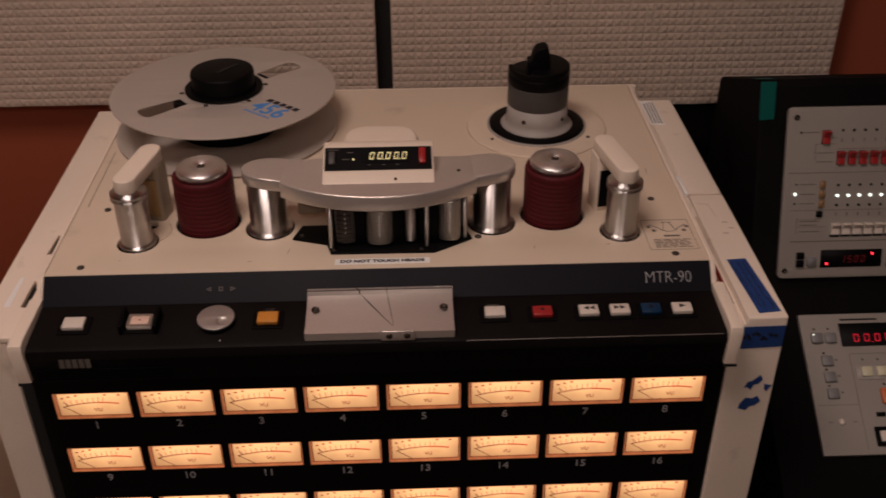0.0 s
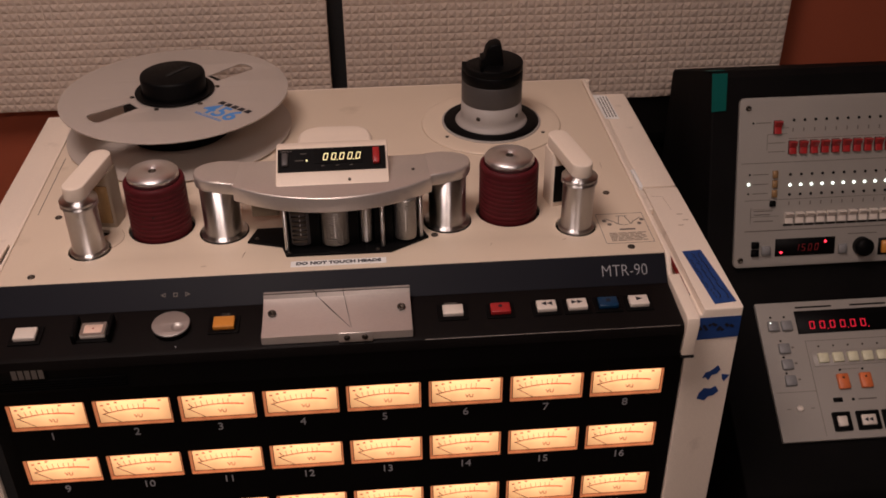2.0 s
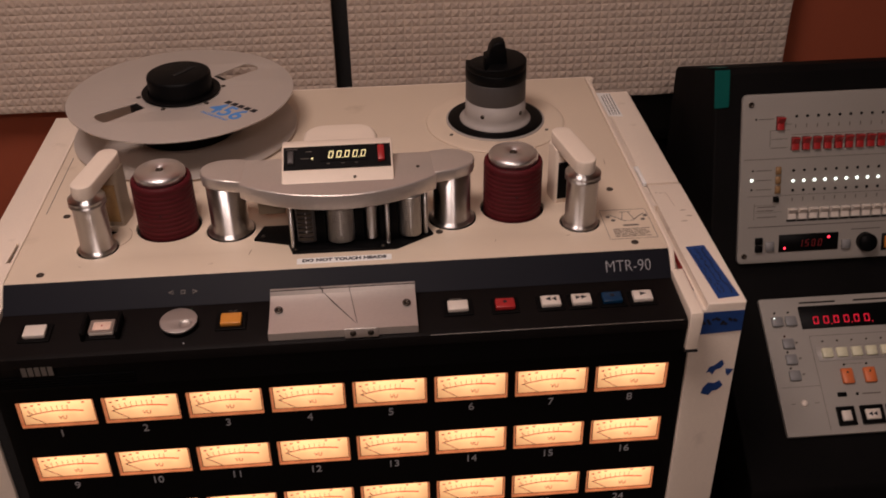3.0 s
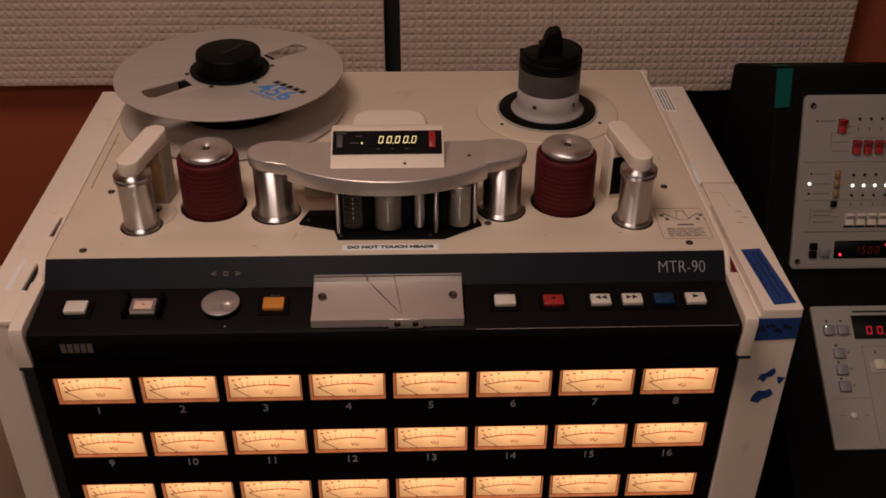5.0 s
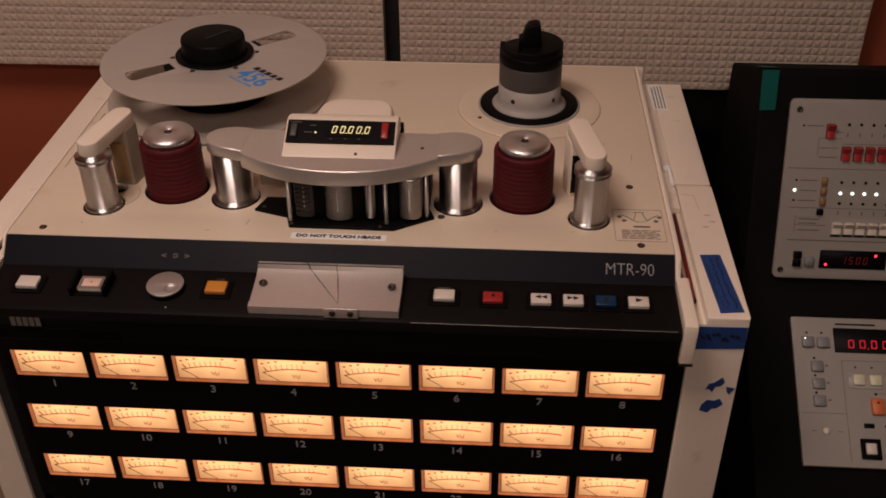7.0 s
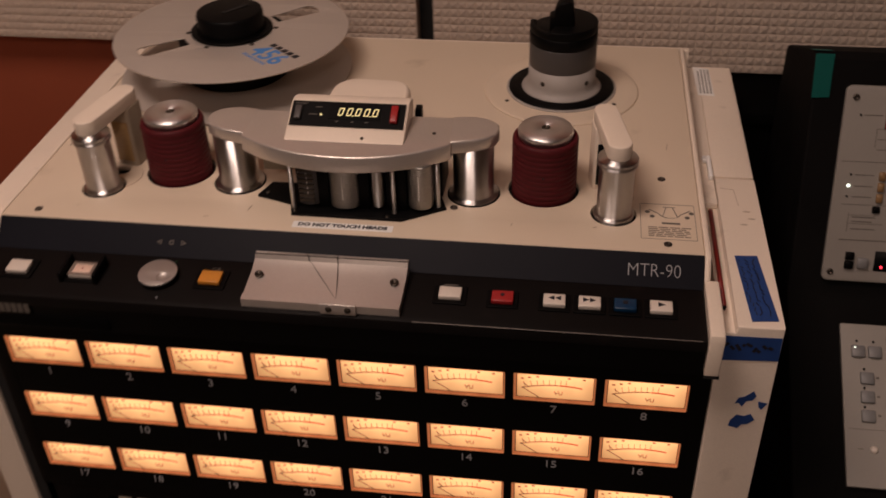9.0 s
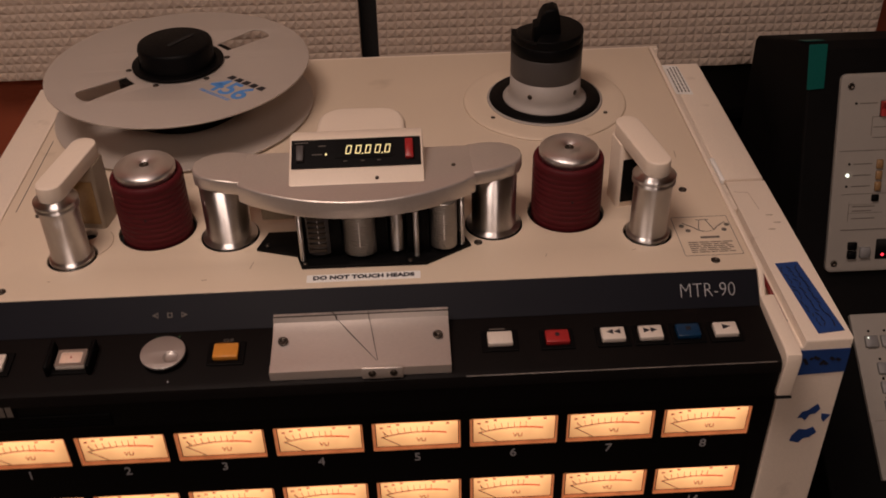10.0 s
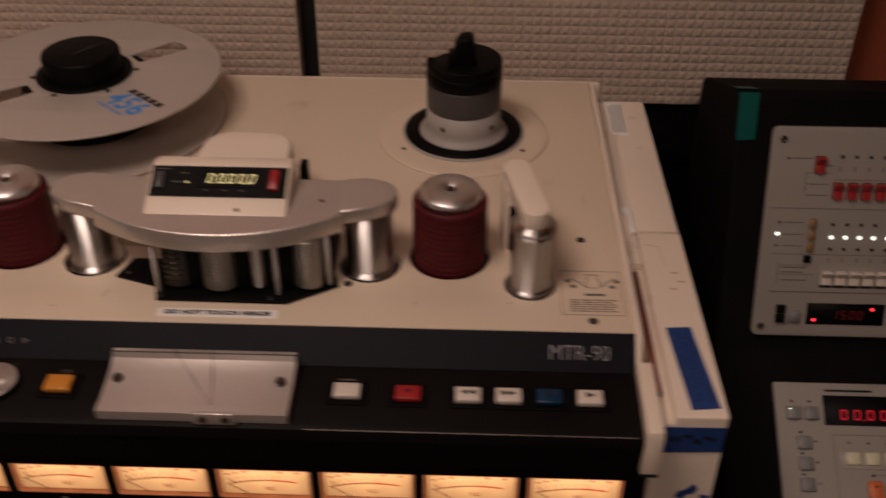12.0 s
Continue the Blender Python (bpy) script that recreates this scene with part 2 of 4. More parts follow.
def lathe(profile, x=0.0, y=0.0, n=48, m=None):
    """A turned solid: (radius, height) from the bottom up."""
    bm = bmesh.new()
    rings = [[bm.verts.new((x + r * math.cos(2 * math.pi * k / n), y + r * math.sin(2 * math.pi * k / n), z)) for k in range(n)] for r, z in profile]
    for a, b in zip(rings, rings[1:]):
        for k in range(n):
            bm.faces.new((a[k], a[(k + 1) % n], b[(k + 1) % n], b[k]))
    bm.faces.new(rings[0][::-1])
    bm.faces.new(rings[-1])
    smooth(bm, 35)
    if m:
        bmesh.ops.transform(bm, matrix=m, verts=bm.verts)
    return bm


def slab(outlines, z0, z1, bevel=0.0, m=None, res=2):
    """A plate between two heights from closed outlines in plan; inner outlines are holes."""
    cu = bpy.data.curves.new("slab", "CURVE")
    cu.dimensions, cu.fill_mode = "2D", "BOTH"
    cu.extrude, cu.bevel_depth, cu.bevel_resolution, cu.offset = (z1 - z0) / 2 - bevel, bevel, res, -bevel
    for pts in outlines:
        sp = cu.splines.new("POLY")
        sp.points.add(len(pts) - 1)
        for p, (x, y) in zip(sp.points, pts):
            p.co = (x, y, 0, 1)
        sp.use_cyclic_u = True
    return from_curve(cu, Matrix.Translation((0, 0, (z0 + z1) / 2)), m)


def from_curve(cu, first, m=None):
    ob = bpy.data.objects.new("tmp", cu)
    me = bpy.data.meshes.new_from_object(ob)
    bm = bmesh.new()
    bm.from_mesh(me)
    bmesh.ops.remove_doubles(bm, verts=bm.verts, dist=1e-6)
    bmesh.ops.transform(bm, matrix=(m or Matrix.Identity(4)) @ first, verts=bm.verts)
    bpy.data.objects.remove(ob)
    bpy.data.curves.remove(cu)
    bpy.data.meshes.remove(me)
    return smooth(bm, 40)


def text(body, size, depth, m, align="CENTER", squeeze=1.0, bold=0.0):
    cu = bpy.data.curves.new("text", "FONT")
    cu.body, cu.size, cu.extrude, cu.align_x, cu.align_y, cu.resolution_u, cu.offset = body, size, depth, align, "CENTER", 3, bold
    return from_curve(cu, Matrix.Diagonal((squeeze, 1, 1, 1)), m)


def circle(x, y, r, n=40, a0=0.0, a1=360.0):
    full = abs(a1 - a0) >= 360
    return [(x + r * math.cos(radians(a0 + (a1 - a0) * k / (n if full else n - 1))), y + r * math.sin(radians(a0 + (a1 - a0) * k / (n if full else n - 1)))) for k in range(n)]


def rounded(x0, x1, y0, y1, r, n=6):
    pts = []
    for cx, cy, a in ((x1 - r, y1 - r, 0), (x0 + r, y1 - r, 90), (x0 + r, y0 + r, 180), (x1 - r, y0 + r, 270)):
        pts += circle(cx, cy, r, n, a, a + 90)
    return pts


def facing(origin, right, up):
    """A pose whose x runs along right and y along up."""
    r, u = Vector(right).normalized(), Vector(up).normalized()
    m = Matrix((r, u, r.cross(u))).transposed().to_4x4()
    return Matrix.Translation(origin) @ m


SIDEWAYS = facing((0, 0, 0), (0, 1, 0), (0, 0, 1))  # outlines in (y, z), thickness along x


def side_slab(pts, x0, x1, bevel=0.0):
    return slab([pts], x0, x1, bevel, SIDEWAYS)


# ---- the room ----
solid("floor", box(-3.2, 3.2, -3.2, 0.56, -0.1, 0.0), FLOOR, "brown carpet floor of the control room", "floor", kind="structure")
solid("ceiling", box(-3.2, 3.2, -3.2, 0.56, 2.6, 2.7), CEILING, "plain off-white ceiling", "ceiling", kind="structure")
solid("wall_north", box(-3.2, 3.2, 0.46, 0.56, 0.0, 2.6), ORANGE_WALL, "rust-orange cloth-covered wall behind the foam panels", "wall", kind="structure")
# three unseen walls added, dark so the polished steel reflects dark streaks
solid("wall_south", box(-3.1, 3.1, -2.9, -2.8, 0.0, 2.6), WALL_BROWN, "unseen wall, dark brown to keep steel reflections dark", "wall", kind="structure")
solid("wall_west", box(-3.2, -3.1, -3.1, 0.46, 0.0, 2.6), WALL_BROWN, "unseen wall, dark brown to keep steel reflections dark", "wall", kind="structure")
solid("wall_east", box(3.1, 3.2, -3.1, 0.46, 0.0, 2.6), WALL_BROWN, "unseen wall, dark brown to keep steel reflections dark", "wall", kind="structure")

for lamp_at in (LAMP_A, LAMP_B):
    cl = thing("ceiling_light", (lamp_at[0], lamp_at[1], 2.6), "square warm ceiling light in a white frame", "ceiling light", "ceiling lights")
    x, y = lamp_at[:2]
    part("frame", slab([rounded(x - 0.35, x + 0.35, y - 0.35, y + 0.35, 0.01), rounded(x - 0.315, x + 0.315, y - 0.315, y + 0.315, 0.005)], 2.54, 2.6, 0.002), OFFWHITE, cl)
    part("diffuser", box(x - 0.314, x + 0.314, y - 0.314, y + 0.314, 2.545, 2.56), LAMP_FACE, cl)


FOAM_LABEL = "grey-beige pyramid acoustic foam panel stuck to the wall"


def foam_panel(x0, x1, z0, z1, seed):
    """A sheet of pyramid foam: back slab and rows of small pyramids on its face."""
    rng = random.Random(seed)
    p, yb, yf, tip = 0.0108, 0.455, 0.424, 0.0015
    nx, nz = round((x1 - x0) / p), round((z1 - z0) / p)
    px, pz = (x1 - x0) / nx, (z1 - z0) / nz
    at, verts, faces = {}, [], []
    for j in range(nz + 1):
        for i in range(nx + 1):
            at[i, j] = len(verts)
            verts.append((x0 + (i + rng.uniform(-1, 1) * 0.03) * px, yf + rng.uniform(-1, 1) * 0.0003, z0 + (j + rng.uniform(-1, 1) * 0.03) * pz))
    for j in range(nz):
        for i in range(nx):
            high = tip * rng.uniform(0.75, 1.1)
            cx, cz = x0 + (i + 0.5) * px + rng.uniform(-1, 1) * 0.0008, z0 + (j + 0.5) * pz + rng.uniform(-1, 1) * 0.0008
            top = [len(verts) + k for k in range(4)]
            verts += [(cx + a * px * 0.12, yf - high, cz + b * pz * 0.12) for a, b in ((-1, -1), (1, -1), (1, 1), (-1, 1))]
            low = (at[i, j], at[i + 1, j], at[i + 1, j + 1], at[i, j + 1])
            faces += [(low[k], low[(k + 1) % 4], top[(k + 1) % 4], top[k]) for k in range(4)] + [tuple(top)]
    me = bpy.data.meshes.new("pyramid_face")
    me.from_pydata(verts, [], faces)
    panel = thing("acoustic_foam_panel", ((x0 + x1) / 2, yb, z0), FOAM_LABEL, "acoustic foam", "foam panels")
    part("pyramid_face", me, FOAM, panel, "rows of small foam pyramids")
    part("backing", box(x0, x1, yf + 0.0004, yb, z0, z1), FOAM, panel)


foam_panel(-0.640, -0.012, 0.838, 1.47, 1)
foam_panel(0.010, 0.628, 0.822, 1.455, 2)
solid("gap_strip", box(-0.0115, 0.0095, 0.447, 0.459, 0.80, 1.46), HOLE, "black strip in the gap between two foam panels", "trim", kind="structure")

# black block added to give the shade between machine and console
DULL_BLACK = mat("gap_shade_black", (0.0015, 0.0014, 0.0014), 0.8, vary=0.2, grain=600, bump=0.05, spec=0.03)
gap_block = thing("gap_shade_block", (0.85, 0.39, 0), "black block added for the dark gap between machine and console", "cabinet")
part("gap_fill", box(0.385, 1.45, 0.33, 0.455, 0.03, 0.80, 0.004), DULL_BLACK, gap_block)
part("top", box(0.38, 1.455, 0.322, 0.457, 0.80, 0.818, 0.003), DULL_BLACK, gap_block)
part("plinth", box(0.40, 1.43, 0.345, 0.45, 0.0, 0.03), DULL_BLACK, gap_block)

sofa = thing("sofa", (-1.2, 0.05, 0), "cream leather sofa with a padded rounded arm", "sofa")
part("arm", box(-0.82, -0.50, -0.45, 0.33, 0.06, 0.685, 0.11, 7), SOFA, sofa)
part("seat", box(-2.1, -0.80, -0.42, 0.20, 0.06, 0.40, 0.06, 4), SOFA, sofa)
part("backrest", box(-2.1, -0.80, 0.12, 0.42, 0.30, 0.80, 0.09, 5), SOFA, sofa)
part("seam", join(box(-0.7215, -0.7185, -0.34, 0.22, 0.6835, 0.687, 0.001)), mat("leather_piping", (0.40, 0.34, 0.27), 0.6), sofa)
for x in (-2.0, -0.55):
    for y in (-0.38, 0.34):
        part("foot", lathe([(0.022, 0.0), (0.026, 0.07)], x, y, 16), RUBBER, sofa)

# ---- the tape machine ----
DECK = 0.900
machine = thing("tape_machine", (0.0, 0.09, 0.0), "cream multitrack tape machine with lit meters and a black front", "tape machine")

HOLES = [circle(s * 0.1758, -0.0005, 0.0328) for s in (-1, 1)] + [circle(s * 0.112, -0.015, 0.0245) for s in (-1, 1)]
HOLES += [circle(s * 0.240, -0.037, 0.0203) for s in (-1, 1)] + [circle(-0.234, -0.006, 0.0075), circle(0.247, -0.010, 0.011)]
part("deck_plate", slab([[(-0.316, -0.093), (0.316, -0.093), (0.316, 0.319), (-0.316, 0.319)]] + HOLES, DECK - 0.006, DECK, 0.001), CREAM, machine, "cream enamelled deck plate with worn patches")
part("deck_pan", box(-0.314, 0.314, -0.088, 0.317, DECK - 0.03, DECK - 0.008), HOLE, machine)

# front: sloping band, control shelf, nose and meter panel, each one profile run across the width
part("band", side_slab([(-0.0935, 0.8995), (-0.1145, 0.879), (-0.1145, 0.866), (-0.0935, 0.866)], -0.3158, 0.3158, 0.0006), BAND, machine, "slate-dark sloping band")
part("control_shelf", side_slab([(-0.115, 0.879), (-0.169, 0.8745), (-0.1735, 0.8725), (-0.175, 0.868), (-0.175, 0.863), (-0.115, 0.863)], -0.3158, 0.3158, 0.0006), SHELF, machine, "charcoal control shelf with a highlight on its worn front edge")
part("nose", side_slab([(-0.174, 0.8625), (-0.172, 0.836), (-0.156, 0.826), (-0.12, 0.826), (-0.12, 0.8625)], -0.3158, 0.3158, 0.0006), BLACK, machine)
for k in range(5):
    z = 0.8395 + 0.0028 * k
    part("vent_rib", box(-0.312, -0.19, -0.1745, -0.171, z, z + 0.0012), BLACK, machine)

METER_X = [-0.3135 + 0.0791 * k for k in range(8)]
METER_Z = (0.803, 0.7325, 0.662)
MW, MH = 0.0715, 0.0318
PANEL_Y = -0.150
windows = [rounded(x, x + MW, z - MH, z, 0.0008, 2) for z in METER_Z for x in METER_X]
FRONT = facing((0, 0, 0), (1, 0, 0), (0, 0, 1))  # outlines in (x, z), facing the room
part("meter_panel", slab([[(-0.3285, 0.600), (0.3285, 0.600), (0.3285, 0.836), (-0.3285, 0.836)]] + windows, -PANEL_Y - 0.004, -PANEL_Y, 0.0004, FRONT), BLACK, machine)


def front(y, x=0.0, z=0.0):
    return facing((x, y, z), (1, 0, 0), (0, 0, 1))


def arc_strip(cx, cz, r, w, a0, a1, n=14):
    return circle(cx, cz, r + w / 2, n, a0, a1) + circle(cx, cz, r - w / 2, n, a1, a0)


def line2(x0, z0, x1, z1, w):
    d = math.hypot(x1 - x0, z1 - z0)
    nx, nz = -(z1 - z0) / d * w / 2, (x1 - x0) / d * w / 2
    return [(x0 + nx, z0 + nz), (x1 + nx, z1 + nz), (x1 - nx, z1 - nz), (x0 - nx, z0 - nz)]


def mesh_of(name, bm):
    me = bpy.data.meshes.new(name)
    bm.to_mesh(me)
    bm.free()
    return me


# one meter, with its top left corner at the origin; the others share its meshes
DY = 0.0034
housing = slab([[(0, 0), (MW, 0), (MW, -MH), (0, -MH)], [(0.0007, -0.0005), (MW - 0.0007, -0.0005), (MW - 0.0007, -MH + 0.0007), (0.0007, -MH + 0.0007)]], -DY, -0.0002, 0, FRONT)
housing = mesh_of("vu_meter", join(housing, box(0, MW, DY - 0.0005, DY + 0.02, -MH, 0)))
dial_me = mesh_of("dial", box(0.0031, MW - 0.0020, DY - 0.0009, DY - 0.0005, -MH + 0.0027, -0.0006))
border_me = mesh_of("dial_border", slab([[(0.0024, -MH + 0.0020), (MW - 0.0015, -MH + 0.0020), (MW - 0.0015, -0.0006), (0.0024, -0.0006)]], -DY + 0.0005, -DY + 0.00075, 0, FRONT))
CXM, CZM, RM = 0.0400, -0.1235, 0.1100
ticks = []
for k, a in enumerate((105.6, 102.6, 99.8, 97.0, 94.4, 91.8, 89.4, 87.0)):
    c, s = math.cos(radians(a)), math.sin(radians(a))
    ticks.append(line2(CXM + RM * c, CZM + RM * s, CXM + (RM + 0.0062) * c, CZM + (RM + 0.0062) * s, 0.0004))
scale_me = mesh_of("scale", slab([arc_strip(CXM, CZM, RM, 0.0008, 107.5, 90.2)], -DY + 0.0010, -DY + 0.0013, 0, FRONT))
tick_mes = [mesh_of("tick", slab([o], -DY + 0.0010, -DY + 0.0013, 0, FRONT)) for o in ticks]
red_me = mesh_of("red_scale", slab([arc_strip(CXM, CZM, RM, 0.0014, 90, 79.5)], -DY + 0.0010, -DY + 0.0013, 0, FRONT))
needle_me = mesh_of("needle", slab([line2(0.0072, -0.0170, 0.0225, -0.0280, 0.0005), line2(0.0085, -0.0115, 0.0128, -0.0160, 0.0004)], -DY + 0.0018, -DY + 0.0022, 0, FRONT))
vu_me = mesh_of("unit_mark", text("VU", 0.0058, 0.0002, front(DY - 0.0012, 0.0395, -0.0228), squeeze=1.05))
figure_me = mesh_of("scale_figure", box(0, 0.0026, DY - 0.0013, DY - 0.0010, 0, 0.0013))
FIGURES = ((0.0062, -0.0082), (0.0125, -0.0066), (0.0195, -0.0052), (0.0470, -0.0050), (0.0600, -0.0055))
for k in range(24):
    x, z = METER_X[k % 8], METER_Z[k // 8]
    vm = part("vu_meter", housing, DIAL_EDGE, machine, "small lit meter with an amber dial", (x, PANEL_Y, z))
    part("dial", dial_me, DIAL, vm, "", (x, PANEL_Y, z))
    part("dial_border", border_me, NEEDLE, vm, "", (x, PANEL_Y, z))
    part("scale", scale_me, DIAL_INK, vm, "", (x, PANEL_Y, z))
    for tick_me in tick_mes:
        part("tick", tick_me, DIAL_INK, vm, "", (x, PANEL_Y, z))
    part("red_scale", red_me, DIAL_RED, vm, "", (x, PANEL_Y, z))
    part("needle", needle_me, NEEDLE, vm, "", (x, PANEL_Y, z))
    part("unit_mark", vu_me, DIAL_INK, vm, "", (x, PANEL_Y, z))
    for fx, fz in FIGURES:
        part("scale_figure", figure_me, DIAL_INK, vm, "", (x + fx, PANEL_Y, z + fz))
    part("numeral", text(str(k + 1), 0.0125, 0.0002, front(PANEL_Y - 0.0005, x + MW / 2, z - 0.0405)), PRINT, machine)

# lower front with the row of channel cards
part("lower_panel", slab([[(-0.3285, 0.10), (0.3285, 0.10), (0.3285, 0.5995), (-0.3285, 0.5995)], [(-0.262, 0.50), (0.262, 0.50), (0.262, 0.585), (-0.262, 0.585)]], -PANEL_Y - 0.006, -PANEL_Y - 0.002, 0.0004, FRONT), SHELF, machine)
part("card_bay", box(-0.27, 0.27, -0.11, -0.105, 0.49, 0.595), HOLE, machine)
card_me = mesh_of("card_face", box(-0.0062, 0.0062, -0.142, -0.138, 0.503, 0.578, 0.0006))
dot_me = mesh_of("card_trimmer", join(*[lathe([(0.0014, 0), (0.0014, 0.0012)], n=8, m=Matrix.Translation((0, -0.1432, 0.572 - 0.0085 * j)) @ pose(0, 0, 0, 90)) for j in range(7)]))
for k in range(26):
    x = -0.249 + 0.0199 * k
    cf = part("card_face", card_me, OFFWHITE, machine, "", (x, 0, 0))
    part("trimmer_row", dot_me, RED_KEY if k % 2 else RUBBER, cf, "", (x, 0, 0))
part("side_knob", lathe([(0.010, 0), (0.0105, 0.004), (0.009, 0.014), (0.008, 0.015)], n=24, m=pose(-0.298, -0.147, 0.566, 90)), RUBBER, machine)

# cheeks and side panels
for s in (-1, 1):
    x0, x1 = (0.3165, 0.3215) if s > 0 else (-0.3192, -0.3163)
    top = 0.9004 if s > 0 else 0.9006
    part("cheek", side_slab([(0.319, top), (-0.088, top), (-0.0945, 0.899), (-0.1075, 0.8842), (-0.1075, 0.836), (0.319, 0.836)], x0, x1, 0.0008), OFFWHITE, machine, "off-white cheek trim along the deck edge")
    part("cheek_nose", side_slab([(-0.1077, 0.8838), (-0.170, 0.8835), (-0.1765, 0.8815), (-0.1785, 0.876), (-0.1745, 0.838), (-0.150, 0.836), (-0.1077, 0.836)], *((x0, 0.3285) if s > 0 else (-0.3285, x1)), 0.0012), OFFWHITE, machine)
    part("nose_gap", box(*sorted((s * 0.3168, s * 0.3292)), -0.1745, -0.1525, 0.8345, 0.8362), HOLE, machine)
    if s > 0:
        part("deck_lip", side_slab([(0.319, 0.9010), (-0.086, 0.9010), (-0.098, 0.8965), (-0.1095, 0.8825), (-0.106, 0.880), (-0.094, 0.890), (0.319, 0.895)], *sorted((s * 0.3164, s * 0.3205)), 0.0008), OFFWHITE, machine)
    if s > 0:
        part("side_panel", slab([[(0.3290, 0.08), (0.3290, 0.8660), (0.3400, 0.8660), (0.3412, 0.8730), (0.3785, 0.8730), (0.3785, 0.08)]], -0.0770, 0.1520, 0.0018, FRONT), CREAM_SIDE, machine, "cream side panel, scuffed and marked")
    else:
        part("side_panel", side_slab([(-0.152, 0.08), (-0.152, 0.8665), (0.327, 0.8665), (0.327, 0.08)], -0.3720, -0.3400, 0.0010), CREAM_SIDE, machine, "cream side panel, scuffed and marked")
    if s > 0:
        part("side_panel", side_slab([(0.0786, 0.08), (0.0786, 0.8736), (0.327, 0.8736), (0.327, 0.08)], 0.3400, 0.3785, 0.0018), CREAM_SIDE, machine, "cream rear side panel")
    a, b = (0.3218, 0.3399) if s > 0 else (-0.3399, -0.3195)
    part("side_filler", box(a, b, -0.148 if s < 0 else 0.0775, 0.325, 0.08, 0.8665, 0.0006), CREAM_SIDE if s > 0 else HOLE, machine)
slot_a = [(-0.3405, 0.0240), (-0.3378, 0.0215), (-0.3368, -0.0130), (-0.3418, -0.0140)]
slot_b = [(-0.3402, -0.0600), (-0.3376, -0.0630), (-0.3338, -0.0770), (-0.3338, -0.1060), (-0.3405, -0.1040)]
part("side_ledge", slab([[(-0.3722, -0.1525), (-0.3288, -0.1525), (-0.3288, -0.1074), (-0.3195, -0.1074), (-0.3195, 0.3272), (-0.3722, 0.3272)], slot_a, slot_b], 0.8671, 0.8733, 0.0014), CREAM_SIDE, machine, "cream ledge with two dark slots")
part("slot_shade", box(-0.3450, -0.3300, -0.115, 0.032, 0.8666, 0.8669), HOLE, machine)
part("groove_cover", box(0.3220, 0.3398, 0.03, 0.325, 0.867, 0.8735, 0.0006), CREAM_SIDE, machine)
part("deck_seam", box(-0.3072, -0.3067, 0.034, 0.158, DECK, DECK + 0.0003), SCREW, machine)
# highlight on the worn shelf edge, put in as a pale strip
part("edge_glint", box(0.078, 0.312, -0.1738, -0.1728, 0.8726, 0.8730, 0.0002, 1), WORN_GLINT, machine)
part("rear_panel", box(-0.328, 0.328, 0.3195, 0.3265, 0.08, 0.898, 0.001), CREAM_SIDE, machine)
part("plinth", box(-0.36, 0.36, -0.12, 0.33, 0.03, 0.10, 0.003), BLACK, machine)
for x in (-0.33, 0.33):
    for y in (-0.1, 0.3):
        part("caster", lathe([(0.024, -0.012), (0.026, -0.009), (0.026, 0.009), (0.024, 0.012)], n=20, m=pose(x, y, 0.026, 0, 90)), RUBBER, machine)


def slotted_screw(x, y, z, r=0.0036, m=None):
    head = lathe([(r, 0), (r, 0.0007), (r * 0.8, 0.0012), (r * 0.42, 0.0012), (r * 0.36, 0.0004)], n=20)
    body = join(head)
    ob = part("screw", body, SCREW, machine, "", (0, 0, 0))
    me = ob.data
    me.transform(m or Matrix.Translation((x, y, z)))
    return ob


for x, y in ((-0.285, -0.081), (0.286, -0.081), (-0.2845, 0.0265), (0.2845, 0.0245), (0.0968, -0.0420)):
    slotted_screw(x, y, DECK)


# turned posts and rollers
def guide_post(x, y):
    g = part("guide_post", lathe([(0.0232, 0.8995), (0.0232, 0.9018), (0.0193, 0.9026), (0.0188, 0.9042), (0.0188, 0.9535)]), CHROME, machine, "polished steel tape guide post", (x, y, 0))
    part("flange_ring", lathe([(0.0242, 0.8985), (0.0242, 0.9005)], x, y), RUBBER, g)


def capstan_roller(x, y):
    prof = [(0.0298, 0.894), (0.0298, 0.9026)]
    for k in range(9):
        z, r = 0.9036 + 0.0050 * k, 0.0300 - 0.00002 * k
        prof += [(r - 0.0006, z - 0.0002), (r - 0.0001, z + 0.0005), (r, z + 0.0023), (r - 0.0001, z + 0.0042), (r - 0.0006, z + 0.0047)]
    prof += [(0.0298, 0.9494), (0.0298, 0.9532), (0.0293, 0.9552), (0.0280, 0.9564), (0.0260, 0.9567), (0.0256, 0.9553)]
    rr = part("rubber_roller", lathe(prof, x, y, 56), RED_RUBBER, machine, "dark red ribbed rubber roller with a steel cap")
    cap = part("steel_cap", lathe([(0.0240, 0.9550), (0.0240, 0.9576), (0.0249, 0.9580), (0.0250, 0.9618), (0.0236, 0.9638), (0.0044, 0.9642), (0.0040, 0.9634)], n=56), TURNED, rr, "turned steel cap", (x, y, 0))
    part("cap_screw", lathe([(0.0038, 0.9634), (0.0038, 0.9642), (0.0018, 0.9642), (0.0016, 0.9636)], x, y, 20), SCREW, rr)
    part("well_ring", slab([circle(x, y, 0.0326, 48), circle(x, y, 0.0300, 48)], 0.8930, 0.8940), HOLE, rr)
    part("mould_mark", lathe([(0.0010, -0.0002), (0.0009, 0.0004)], n=10, m=facing((x, y - 0.0300, 0.928), (1, 0, 0), (0, 0, 1))), HOLE, rr)
    return cap


for s in (-1, 1):
    guide_post(s * 0.112, -0.015)
    capstan_roller(s * 0.1758, -0.0005)


